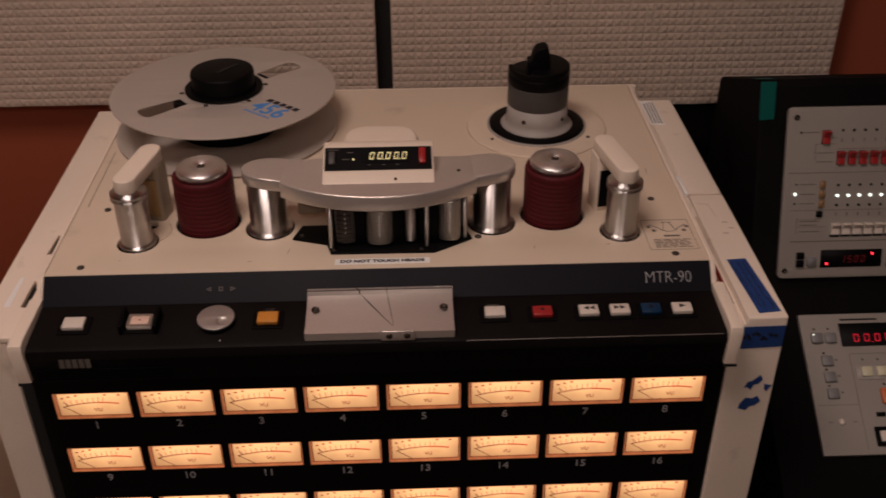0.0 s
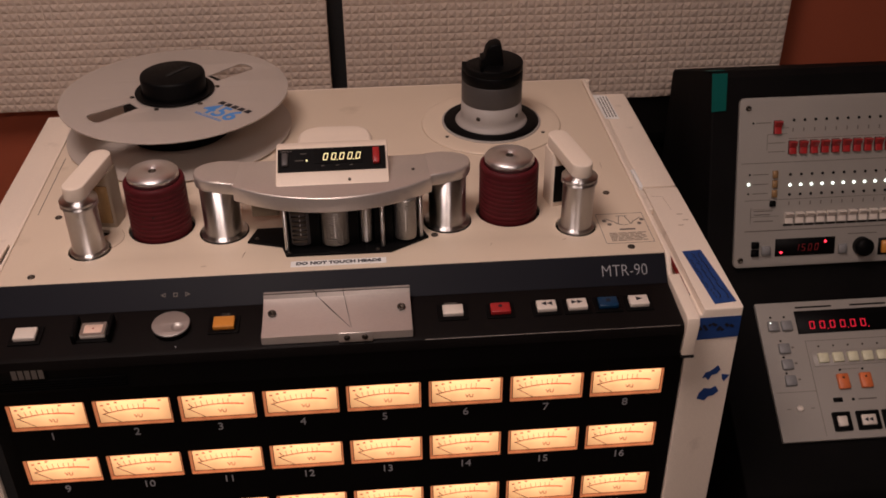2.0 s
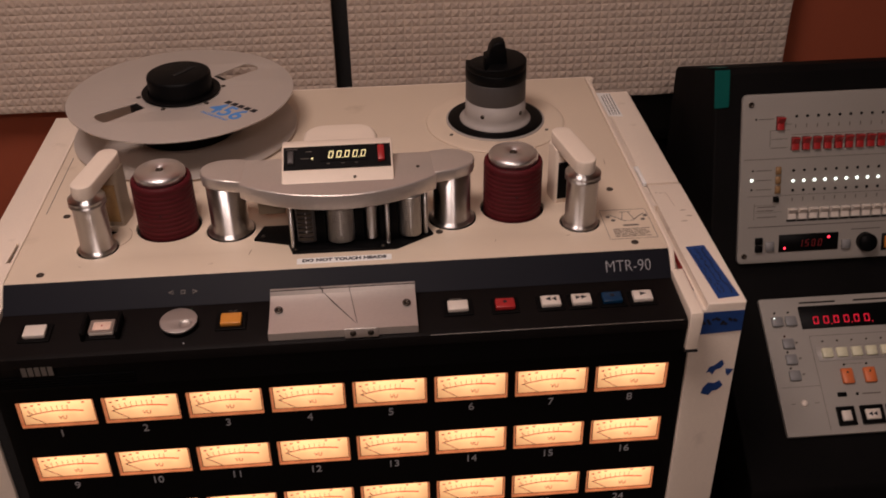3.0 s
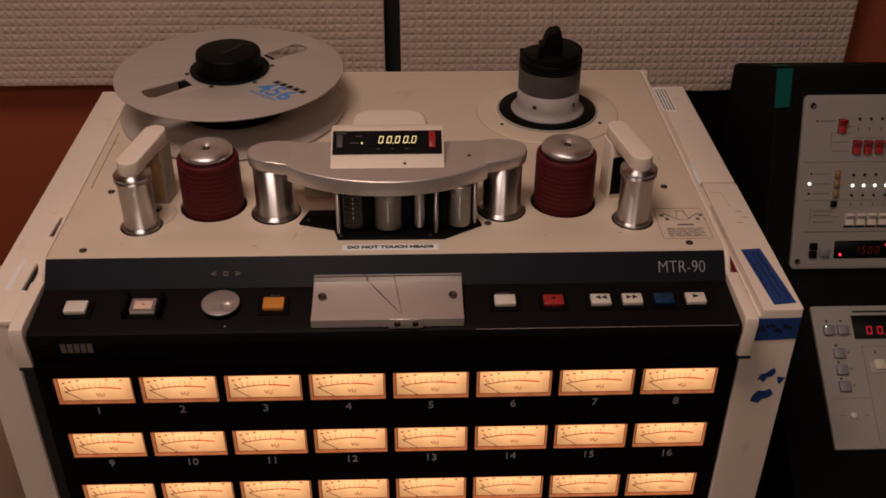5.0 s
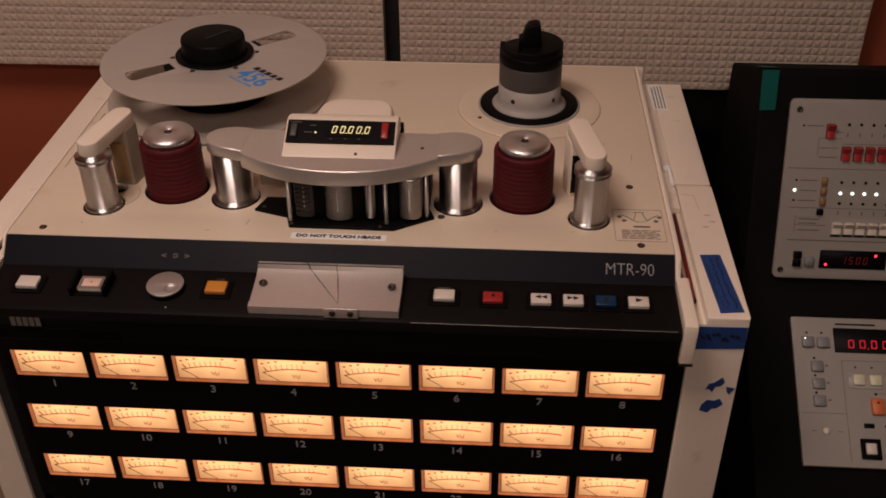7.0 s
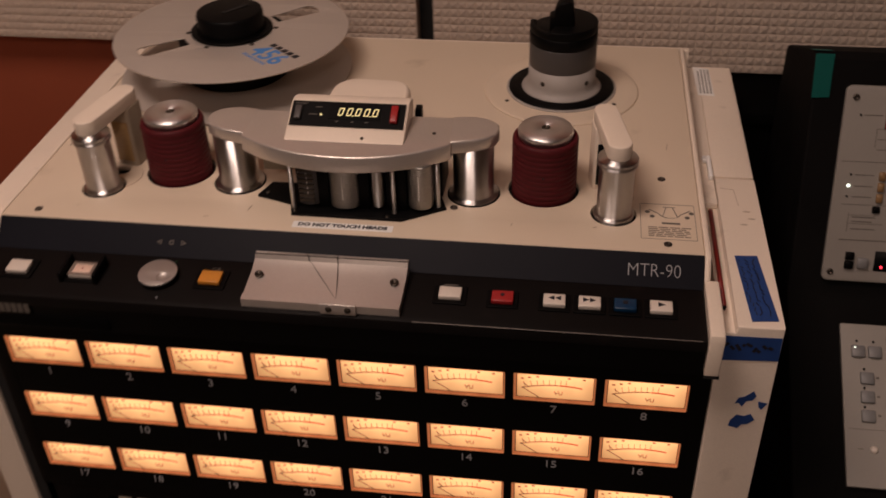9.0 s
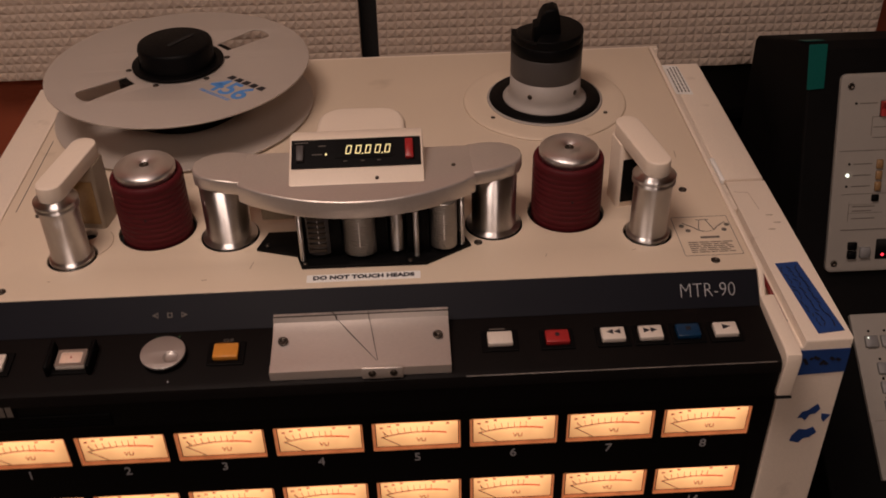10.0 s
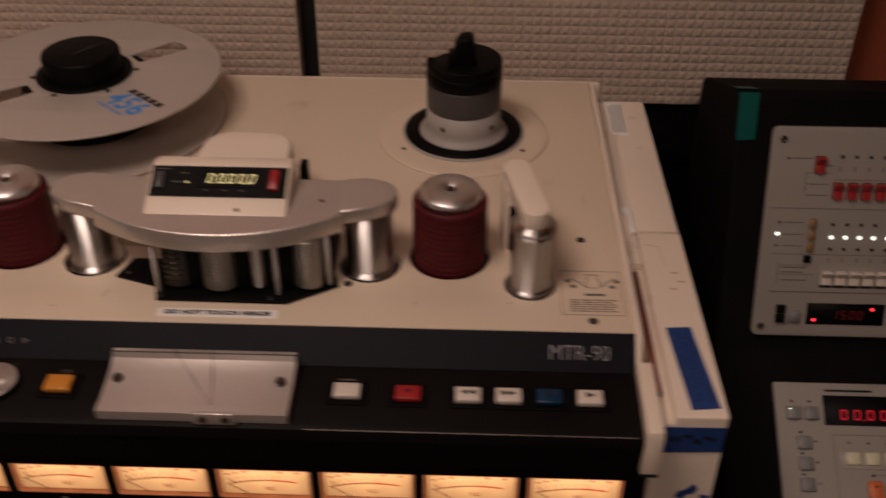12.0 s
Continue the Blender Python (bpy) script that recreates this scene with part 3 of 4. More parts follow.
def tension_arm(s):
    """A chrome post, the capsule arm over it and the upright at its far end."""
    x, y = s * 0.240, -0.037
    arm = part("tension_arm", join(slab([capsule(s * 0.2405, -0.040, s * 0.2285, 0.0195, 0.0106)], 0.9605, 0.9745, 0.0013)), OFFWHITE, machine, "off-white tension arm over a chrome post")
    part("post", lathe([(0.0178, 0.8985), (0.0183, 0.9003), (0.0182, 0.9016), (0.0174, 0.9026), (0.0160, 0.9028), (0.0156, 0.9038), (0.0156, 0.9505), (0.0172, 0.9508), (0.0176, 0.9514), (0.0176, 0.9534), (0.0171, 0.9540), (0.0171, 0.9552), (0.0176, 0.9558), (0.0176, 0.9578), (0.0168, 0.9586), (0.0120, 0.9606)]), CHROME, arm, "chrome roller post", (x, y, 0))
    m = Matrix.Translation((s * 0.2290, 0.0175, 0)) @ pose(0, 0, 0, 0, 0, s * 10.5)
    smoky = bpy.data.materials.get("smoky_plastic") or mat("smoky_plastic", (0.33, 0.27, 0.20), 0.35, vary=0.08, grain=300, bump=0.02)
    up = slab([rounded(-0.0115, 0.0115, -0.0145, 0.0105, 0.004)], 0.8985, 0.9615, 0.001, m)
    part("upright", up, smoky if s < 0 else OFFWHITE, arm, "smoky beige plastic upright" if s < 0 else "")
    part("lens", box(-0.0088, 0.0088, -0.0158, -0.0140, 0.9055, 0.9475, 0.0006, 2, m), AMBER_GLASS if s < 0 else RUBBER, arm, "amber window" if s < 0 else "black window")
    return arm


def capsule(x0, y0, x1, y1, r, n=12):
    a = math.degrees(math.atan2(y1 - y0, x1 - x0))
    return circle(x1, y1, r, n, a - 90, a + 90) + circle(x0, y0, r, n, a + 90, a + 270)


for s in (-1, 1):
    tension_arm(s)

# heads under their cover
PLATE = [(-0.087, -0.041), (-0.079, -0.018), (0.080, -0.018), (0.0905, -0.0470), (0.053, -0.0700), (-0.048, -0.0690), (-0.053, -0.052)]
part("head_base", slab([PLATE], DECK, DECK + 0.003, 0.0006), RUBBER, machine, "black head base plate")
part("head_block", box(-0.052, 0.085, -0.030, 0.012, DECK + 0.003, 0.951, 0.001), BLACK, machine)


def head(x, y, w, r, material, name="tape_head"):
    """A head with a rounded polished nose towards the tape."""
    pts = [(x - w / 2, y + 0.022)] + [(x + w / 2 * math.sin(radians(a)), y + r * (1 - math.cos(radians(a)))) for a in range(-90, 91, 10)] + [(x + w / 2, y + 0.022)]
    h = part(name, slab([pts], DECK + 0.006, 0.950, 0.0006), material, machine)
    part("gap_stack", box(x - 0.0003, x + 0.0003, y - 0.0004, y + 0.001, DECK + 0.016, 0.940), CHROME, h)
    return h


head(-0.033, -0.059, 0.020, 0.006, GREY_DARK, "erase_head")
for k in range(7):
    part("head_track", box(-0.041, -0.027, -0.0598, -0.056, DECK + 0.010 + 0.0052 * k, DECK + 0.0125 + 0.0052 * k), SCREW, machine)
head(0.000, -0.0635, 0.027, 0.010, LAMINATED, "record_head")
head(0.030, -0.058, 0.0125, 0.006, CHROME, "sync_head")
head(0.068, -0.0585, 0.022, 0.009, LAMINATED, "play_head")
for x, y in ((-0.047, -0.060), (0.0455, -0.060), (0.083, -0.046)):
    part("guide_pin", lathe([(0.0022, DECK + 0.003), (0.0022, 0.950)], n=16), CHROME, machine, "", (x, y, 0))
for x0, x1 in ((-0.025, -0.0145), (0.011, 0.0225), (0.038, 0.0435), (0.048, 0.056)):
    part("shield", box(x0, x1, -0.056, -0.028, DECK + 0.003, 0.950, 0.0006), RUBBER, machine)
part("beige_block", box(-0.080, -0.054, -0.034, -0.002, DECK + 0.026, 0.944, 0.001), BEIGE_BLOCK, machine)
for x, y in ((-0.078, -0.038), (-0.045, -0.066), (0.040, -0.067), (0.084, -0.044)):
    part("base_screw", lathe([(0.002, DECK + 0.003), (0.0018, DECK + 0.0042)], x, y, 12), SCREW, machine)

front_arc = [(0.0945 * math.sin(radians(a)) / math.sin(radians(36)), -0.0725 + 0.1607 * (1 - math.cos(radians(a)))) for a in range(-36, 37, 4)]
centre_top = front_arc + [(0.096, -0.030), (0.096, 0.0075), (-0.096, 0.0075), (-0.096, -0.030)]
cover = part("head_cover", slab([centre_top], 0.9492, 0.9655, 0.0018), ALU, machine, "curved brushed aluminium head cover")
for s in (-1, 1):
    ear = [(s * 0.0925, -0.0385), (s * 0.0905, 0.0085)] + [(s * x, y) for x, y in ((0.100, 0.0105), (0.110, 0.0115), (0.120, 0.0095), (0.1285, 0.0050), (0.1340, -0.002), (0.1352, -0.011), (0.1325, -0.020), (0.126, -0.0270), (0.1165, -0.0318))]
    if s < 0:
        ear = ear[::-1]
    part("cover_end", slab([ear], 0.9530, 0.9658, 0.0022), ALU, cover, "rounded end of the cover")
part("cover_screw", lathe([(0.0018, 0.9655), (0.0016, 0.9664)], 0.078, -0.024, 12), SCREW, cover)

# counter on the cover
counter = part("counter_case", side_slab([(-0.0465, 0.9655), (-0.0455, 0.9662), (-0.0078, 0.9846), (0.002, 0.9846), (0.012, 0.981), (0.012, 0.9655)], -0.0535, 0.0540, 0.0012), OFFWHITE, machine, "white wedge-shaped tape counter")
CF = facing((0, -0.0458, 0.9660), (1, 0, 0), (0, 0.0415, 0.02035))
part("counter_window", box(-0.0515, 0.0518, 0.0145, 0.0412, 0.0006, 0.0016, 0, 2, CF), BLACK, counter, "black counter window")
part("rocker", box(-0.0475, -0.0415, 0.0200, 0.0345, 0.0016, 0.0050, 0.0008, 2, CF), GREY_DARK, counter, "grey rocker")
part("rocker", box(0.0395, 0.0460, 0.0195, 0.0372, 0.0016, 0.0055, 0.0008, 2, CF), RED_KEY, counter, "red rocker")
part("display", box(-0.0165, 0.0300, 0.0225, 0.0400, 0.0016, 0.0022, 0, 2, CF), RUBBER, counter)
part("pilot_light", lathe([(0.0009, 0.0016), (0.0008, 0.0026)], -0.0238, 0.0265, 12, CF), DIGIT, counter)
part("mark", join(*[box(x, x + w, y, y + 0.0007, 0.0016, 0.0018, 0, 2, CF) for x, y, w in ((-0.049, 0.0380, 0.011), (-0.035, 0.0265, 0.008), (-0.030, 0.0345, 0.006), (-0.010, 0.0195, 0.003), (0.004, 0.0195, 0.003), (0.017, 0.0195, 0.003))]), GREY_PRINT, counter)
part("case_screw", lathe([(0.0016, 0.0003), (0.0014, 0.0010)], 0.0165, 0.0038, 12, CF), SCREW, counter)

SEG = {"0": "abcdef", "1": "bc", "5": "afgcd"}


def digit(ch, x, y, w, h, t, m, z0, z1, lean=0.12):
    """One seven-segment numeral."""
    seg = {"a": (x + t * 0.6, y + h - t, x + w - t * 0.6, y + h), "d": (x + t * 0.6, y, x + w - t * 0.6, y + t), "g": (x + t * 0.6, y + h / 2 - t / 2, x + w - t * 0.6, y + h / 2 + t / 2),
           "f": (x, y + h / 2 + t * 0.2, x + t, y + h - t * 0.4), "b": (x + w - t, y + h / 2 + t * 0.2, x + w, y + h - t * 0.4), "e": (x, y + t * 0.4, x + t, y + h / 2 - t * 0.2), "c": (x + w - t, y + t * 0.4, x + w, y + h / 2 - t * 0.2)}
    return [[(px + lean * (py - y), py) for px, py in ((x0, y0), (x1, y0), (x1, y1), (x0, y1))] for x0, y0, x1, y1 in (seg[k] for k in SEG[ch])]


for k, dot in enumerate((0, 1, 0, 1, 0)):
    x = -0.0085 + 0.0078 * k
    outl = digit("0", x, 0.0260, 0.0042, 0.0080, 0.00062, CF, 0, 0, 0.18)
    if dot:
        outl.append([(x + 0.0057, 0.0254), (x + 0.0066, 0.0254), (x + 0.0066, 0.0263), (x + 0.0057, 0.0263)])
    part("digit", join(*[slab([o], 0.0022, 0.0026, 0, CF) for o in outl]), DIGIT, counter, "lit yellow numeral 0")

# hood behind the counter
hood_plan = [(-0.042, 0.0125), (0.042, 0.0125), (0.040, 0.076)] + circle(0.018, 0.078, 0.021, 8, 0, 90) + circle(-0.014, 0.076, 0.024, 8, 90, 180)
part("hood", slab([hood_plan], DECK + 0.0003, 0.9565, 0.005, None, 4), OFFWHITE, machine, "off-white hood behind the counter")
part("cable_plug", box(0.0413, 0.048, 0.086, 0.098, DECK, 0.930, 0.001), RUBBER, machine)

for k, (x, y) in enumerate(((0.3655, 0.018), (0.3690, 0.006), (0.3610, -0.004))):
    part("scuff", slab([[(x - 0.004, y), (x - 0.001, y + 0.0013), (x + 0.0035, y + 0.0006), (x + 0.0020, y - 0.0010), (x - 0.002, y - 0.0007)]], 0.8730, 0.8732), SCUFF, machine)
part("scuff", slab([line2(0.3445, 0.058, 0.3570, 0.056, 0.0005)], 0.8730, 0.8732), SCUFF, machine)
part("scuff", slab([line2(0.3570, 0.056, 0.3590, 0.028, 0.0005)], 0.8730, 0.8732), SCUFF, machine)

STAIN = mat("brown_wear_line", (0.34, 0.235, 0.15), 0.5, vary=0.3, grain=120, bump=0)
part("wear_line", slab([arc_strip(-0.234, -0.018, 0.0235, 0.0006, -62, 38)], DECK, DECK + 0.0002), STAIN, machine)
for x0, y0, x1, y1 in ((-0.0905, -0.0650, -0.0885, -0.0560), (-0.252, -0.070, -0.2495, -0.0705), (0.222, -0.062, 0.2255, -0.0605), (-0.128, -0.0775, -0.1235, -0.0770), (0.150, -0.066, 0.1515, -0.062), (0.2915, 0.080, 0.2925, 0.092)):
    part("scratch", slab([line2(x0, y0, x1, y1, 0.0005)], DECK, DECK + 0.0002), STAIN, machine)

# notice in front of the heads
part("notice", slab([rounded(-0.0435, 0.0475, -0.0868, -0.0772, 0.0006)], DECK, DECK + 0.0003), STICKER, machine, "white notice sticker")
part("notice_text", text("DO NOT TOUCH HEADS", 0.0064, 0.0001, Matrix.Translation((0.002, -0.0820, DECK + 0.0006)), squeeze=1.12, bold=0.00030), INK, machine)
bars = [line2(0.264, -0.0185, 0.311, -0.0185, 0.0004), line2(0.264, -0.0735, 0.311, -0.0735, 0.0004), line2(0.2637, -0.0190, 0.2637, -0.0730, 0.0004), line2(0.3113, -0.0190, 0.3113, -0.0730, 0.0004)]
rng = random.Random(5)
for k in range(6):
    y = -0.0560 - 0.0027 * k
    x = 0.270
    while x < 0.303:
        w = rng.uniform(0.004, 0.010)
        bars.append([(x, y), (min(x + w, 0.307), y), (min(x + w, 0.307), y + 0.0011), (x, y + 0.0011)])
        x += w + 0.0012
part("caution_text", slab(bars, DECK, DECK + 0.0002), PALE_PRINT, machine)
part("caution_heading", slab([[(0.282, -0.0500), (0.298, -0.0500), (0.298, -0.0475), (0.282, -0.0475)]], DECK, DECK + 0.0002), GREY_PRINT, machine)
diag = [arc_strip(0.2895, -0.030, 0.0105, 0.0009, 200, 340), line2(0.2790, -0.0335, 0.2715, -0.0275, 0.0009), line2(0.3000, -0.0335, 0.3075, -0.0275, 0.0009), line2(0.2865, -0.024, 0.2830, -0.0385, 0.0007), line2(0.2925, -0.024, 0.2960, -0.0385, 0.0007), line2(0.2838, -0.0232, 0.2950, -0.0232, 0.0007)]
diag += [circle(x, y, 0.0023, 10) for x, y in ((0.270, -0.0315), (0.274, -0.0385), (0.3085, -0.0315), (0.3045, -0.0385))]
part("threading_diagram", slab(diag, DECK, DECK + 0.0002), GREY_PRINT, machine)

# band lettering and shelf controls
BF = facing((0, -0.1042, 0.8895), (1, 0, 0), (0, 0.021, 0.0205))
part("model_mark", text("MTR-90", 0.0165, 0.0002, BF @ Matrix.Translation((0.2745, -0.0012, 0.0006)), squeeze=0.835, bold=-0.00035), PRINT, machine)
marks = [[(-0.164, 0.0006), (-0.159, 0.0028), (-0.159, -0.0016)], [(-0.1615, 0.0006), (-0.1595, 0.0018), (-0.1595, -0.0006)], [(-0.152, 0.0026), (-0.148, 0.0026), (-0.148, -0.0014), (-0.152, -0.0014)], [(-0.1512, 0.0018), (-0.1488, 0.0018), (-0.1488, -0.0006), (-0.1512, -0.0006)], [(-0.136, 0.0006), (-0.141, 0.0028), (-0.141, -0.0016)], [(-0.1385, 0.0006), (-0.1405, 0.0018), (-0.1405, -0.0006)]]
part("direction_legend", slab(marks, 0.0003, 0.0006, 0, BF @ Matrix.Translation((0, -0.002, 0))), GREY_PRINT, machine)
part("maker_plate", slab([rounded(-0.2885, -0.2580, 0.8525, 0.8665, 0.0006, 2)], 0.1735, 0.1748, 0.0002, FRONT), BLACK, machine)
part("maker_mark", slab([[(x, 0.8545), (x + 0.0045, 0.8545), (x + 0.0045, 0.8645), (x, 0.8645)] for x in (-0.2875, -0.2817, -0.2759, -0.2701, -0.2643)], 0.1748, 0.1751, 0, FRONT), GREY_PRINT, machine)

SF = facing((0, -0.115, 0.8792), (1, 0, 0), (0, 0.054, 0.0045))  # on the shelf, y towards the deck


def key(x, v, w, d, material, label, guard=False, frame_w=0.0045):
    surround = part("key_frame", slab([rounded(x - w / 2 - frame_w, x + w / 2 + frame_w, v - d / 2 - frame_w, v + d / 2 + frame_w, 0.001), rounded(x - w / 2 - 0.0004, x + w / 2 + 0.0004, v - d / 2 - 0.0004, v + d / 2 + 0.0004, 0.0006)], 0, 0.0014, 0.0004, SF), RUBBER, machine)
    k = part("key", box(x - w / 2, x + w / 2, v - d / 2, v + d / 2, 0.0005, 0.0052, 0.0009, 2, SF), material, machine, label)
    if guard:
        for a in (-1, 1):
            part("guard", box(x + a * (w / 2 + 0.0045) - 0.0018, x + a * (w / 2 + 0.0045) + 0.0018, v - d / 2 - 0.006, v + d / 2 + 0.006, 0, 0.0105, 0.0012, 2, SF), RUBBER, k)
    return k


V = -0.0262
key(-0.279, V - 0.001, 0.0195, 0.0145, WHITE_KEY, "ivory push key")
key(-0.219, V - 0.001, 0.0220, 0.0165, WHITE_KEY, "ivory push key between black guards", True)
part("key_rim", slab([rounded(-0.2300, -0.2080, V - 0.00925, V + 0.00725, 0.001), rounded(-0.2272, -0.2108, V - 0.0066, V + 0.0046, 0.001)], 0.0050, 0.0056, 0.0002, SF), mat("milky_brown_rim", (0.20, 0.155, 0.13), 0.3, bump=0), machine)
# the key's warm lit centre is put into the face colour
part("key_face", box(-0.2268, -0.2112, V - 0.0062, V + 0.0042, 0.0050, 0.0055, 0.0002, 1, SF), mat("lit_key_blush", (0.74, 0.53, 0.42), 0.4, bump=0), machine)
part("key_dot", lathe([(0.0009, 0.0054), (0.0008, 0.0059)], -0.219, V - 0.001, 10, SF), RED_KEY, machine)
key(-0.103, V, 0.0190, 0.0145, AMBER_KEY, "amber cue key")
key(0.106, V, 0.0190, 0.0128, WHITE_KEY, "ivory push key")
for x, m, lab in ((0.150, RED_KEY, "red record key"), (0.193, WHITE_KEY, "ivory rewind key"), (0.222, WHITE_KEY, "ivory fast forward key"), (0.251, BLUE_KEY, "dark blue stop key"), (0.280, WHITE_KEY, "ivory play key")):
    key(x, V - 0.001, 0.0182, 0.0128, m, lab, frame_w=0.0040)
KZ = (0.0052, 0.0055)
part("key_mark", slab([circle(0.150, V, 0.0018, 12)], *KZ, 0, SF), INK, machine)
part("key_mark", slab([[(0.188, V), (0.193, V + 0.0026), (0.193, V - 0.0026)], [(0.1935, V), (0.1985, V + 0.0026), (0.1985, V - 0.0026)]], *KZ, 0, SF), INK, machine)
part("key_mark", slab([[(0.227, V), (0.222, V - 0.0026), (0.222, V + 0.0026)], [(0.2215, V), (0.2165, V - 0.0026), (0.2165, V + 0.0026)]], *KZ, 0, SF), INK, machine)
part("key_mark", slab([[(0.2492, V - 0.002), (0.2530, V - 0.002), (0.2530, V + 0.002), (0.2492, V + 0.002)]], *KZ, 0, SF), INK, machine)
part("key_mark", slab([[(0.2835, V), (0.2775, V - 0.0026), (0.2775, V + 0.0026)]], *KZ, 0, SF), INK, machine)
part("key_legend", slab([[(x, y), (x + w, y), (x + w, y + 0.0012), (x, y + 0.0012)] for x, y, w in ((0.099, V + 0.0125, 0.012),)], 0, 0.0003, 0, SF), GREY_PRINT, machine)
part("key_word", text("CUE", 0.0042, 0.0001, SF @ Matrix.Translation((-0.103, V + 0.0142, 0.0003))), GREY_PRINT, machine)
KX, KV, DX, DV = -0.150, V - 0.001, -0.1436, V - 0.0062
knob = part("search_knob", lathe([(0.0160, 0.0), (0.0164, 0.0010), (0.0164, 0.0044), (0.0160, 0.0045)], KX, KV, 48, SF), RUBBER, machine, "flat turned metal search knob with a finger dimple")
part("knob_face", slab([circle(KX, KV, 0.0170, 48), circle(DX, DV, 0.0055, 24)], 0.0046, 0.0066, 0.0005, SF), KNOB, knob)
part("finger_dimple", lathe([(0.0056, 0.0046), (0.0056, 0.0062), (0.0050, 0.0056), (0.0038, 0.0051), (0.0022, 0.0049), (0.0006, 0.00485)], DX, DV, 24, SF), KNOB, knob)
for x in (-0.1585, -0.150, -0.1415):
    part("pilot_light", lathe([(0.0010, 0), (0.0009, 0.0010)], x, V + 0.0205, 10, SF), mat("dark_green_led", (0.01, 0.04, 0.012), 0.4, bump=0), machine)
part("pilot_light", lathe([(0.0008, 0), (0.0007, 0.0010)], -0.1435, V - 0.0260, 10, SF), PRINT, machine)

# splicing block
sb_prof = [(-0.117, 0.880), (-0.117, 0.894), (-0.1215, 0.8945), (-0.1235, 0.8905), (-0.134, 0.8865), (-0.1630, 0.8822), (-0.1638, 0.8838), (-0.1705, 0.8826), (-0.1705, 0.8748), (-0.150, 0.8755)]
block = part("splicing_block", side_slab(sb_prof, -0.0675, 0.0675, 0.0005), ALU, machine, "aluminium splicing block with cutting slots")
part("block_groove", box(-0.0674, 0.0674, -0.1216, -0.1208, 0.8940, 0.8948), SCREW, block)
SBF = facing((0, -0.1230, 0.8908), (1, 0, 0), (0, 0.0425, 0.0092))
part("cutting_slot", slab([line2(0.0065, 0.0005, 0.0125, -0.0395, 0.0004)], -0.0026, 0.0001, 0, SBF), SCREW, block)
part("cutting_slot", slab([line2(-0.018, 0.0005, 0.0117, -0.0395, 0.0003)], -0.0026, 0.0001, 0, SBF), SCREW, block)
part("slot_end", slab([line2(0.0062, -0.1236, 0.0056, -0.1172, 0.00045)], 0.888, 0.8952), SCREW, block)
part("slot_end", slab([line2(-0.0185, -0.1236, -0.0225, -0.1172, 0.00045)], 0.888, 0.8952), SCREW, block)
for x in (-0.0590, 0.0585):
    part("block_screw", lathe([(0.0038, 0.0), (0.0038, 0.0012), (0.0022, 0.0012), (0.0020, 0.0002)], x, -0.0185, 20, SBF @ pose(0, 0, 0.0, 0, 0, 0)), SCREW, block)
part("stop_plate", box(0.001, 0.0315, -0.1732, -0.1703, 0.8745, 0.8850, 0.0006), ALU, block)
for x in (0.0085, 0.0245):
    part("stop_screw", lathe([(0.0030, 0), (0.0026, 0.0010)], n=14, m=pose(x, -0.1732, 0.8798, 90)), SCREW, block)


# take-up turntable
TX, TY = 0.1836, 0.2025
turn = part("turntable_plate", lathe([(0.0835, DECK), (0.0828, DECK + 0.0012), (0.0810, DECK + 0.0018), (0.0720, DECK + 0.0024), (0.060, DECK + 0.0025)], TX, TY, 72), CREAM, machine, "round cream mounting plate")
part("outer_ring", lathe([(0.0590, 0.9020), (0.0590, 0.9040), (0.0575, 0.9044)], TX, TY, 64), GREY_SILVER, turn)
part("black_ring", lathe([(0.0570, 0.9042), (0.0566, 0.9052), (0.042, 0.9054)], TX, TY, 64), RUBBER, turn)
part("hub_base", lathe([(0.0432, 0.9050), (0.0420, 0.9066), (0.0390, 0.9084), (0.0370, 0.9110), (0.0361, 0.9150), (0.0357, 0.9325)], TX, TY, 64), GREY_SILVER, turn, "satin silver hub")
part("grip_band", lathe([(0.0354, 0.9327), (0.0356, 0.9335), (0.0356, 0.9575), (0.0352, 0.9585)], TX, TY, 64), GREY_DARK, turn, "dark grey rubber band")
part("clamp_base", lathe([(0.0354, 0.9587), (0.0358, 0.9595), (0.0358, 0.9702), (0.0352, 0.9710)], TX, TY, 64), RUBBER, turn, "black clamp knob")
high_side = [(TX - 0.004, TY - 0.004)] + circle(TX, TY, 0.0356, 30, -115, 88)
part("clamp_top", slab([high_side], 0.9710, 0.9800, 0.0012), RUBBER, turn)
part("clamp_lip", slab([circle(TX, TY, 0.0356, 16, 168, 246) + circle(TX, TY, 0.0300, 16, 246, 168)], 0.9710, 0.9778, 0.0010), RUBBER, turn)
lever = [(-0.020, 0.970), (-0.020, 0.9880), (-0.0145, 0.9895), (-0.0115, 0.9985), (-0.006, 1.0040), (0.005, 1.0060), (0.0110, 1.0040), (0.0135, 0.9945), (0.0150, 0.983), (0.0150, 0.970)]
part("clamp_lever", slab([[(TX + x * 0.74, z) for x, z in lever]], -TY - 0.004, -TY + 0.016, 0.002, FRONT), RUBBER, turn)
for a in (213, 328, 90):
    part("plate_screw", lathe([(0.0022, 0.9022), (0.0020, 0.9033)], TX + 0.067 * math.cos(radians(a)), TY + 0.067 * math.sin(radians(a)), 12), SCREW, turn)
for a in (238, 318):
    c, s2 = math.cos(radians(a)), math.sin(radians(a))
    part("set_screw", lathe([(0.0027, -0.001), (0.0025, 0.0008)], n=12, m=facing((TX + 0.0358 * c, TY + 0.0358 * s2, 0.9205), (-s2, c, 0), (0, 0, 1))), SCREW, turn)

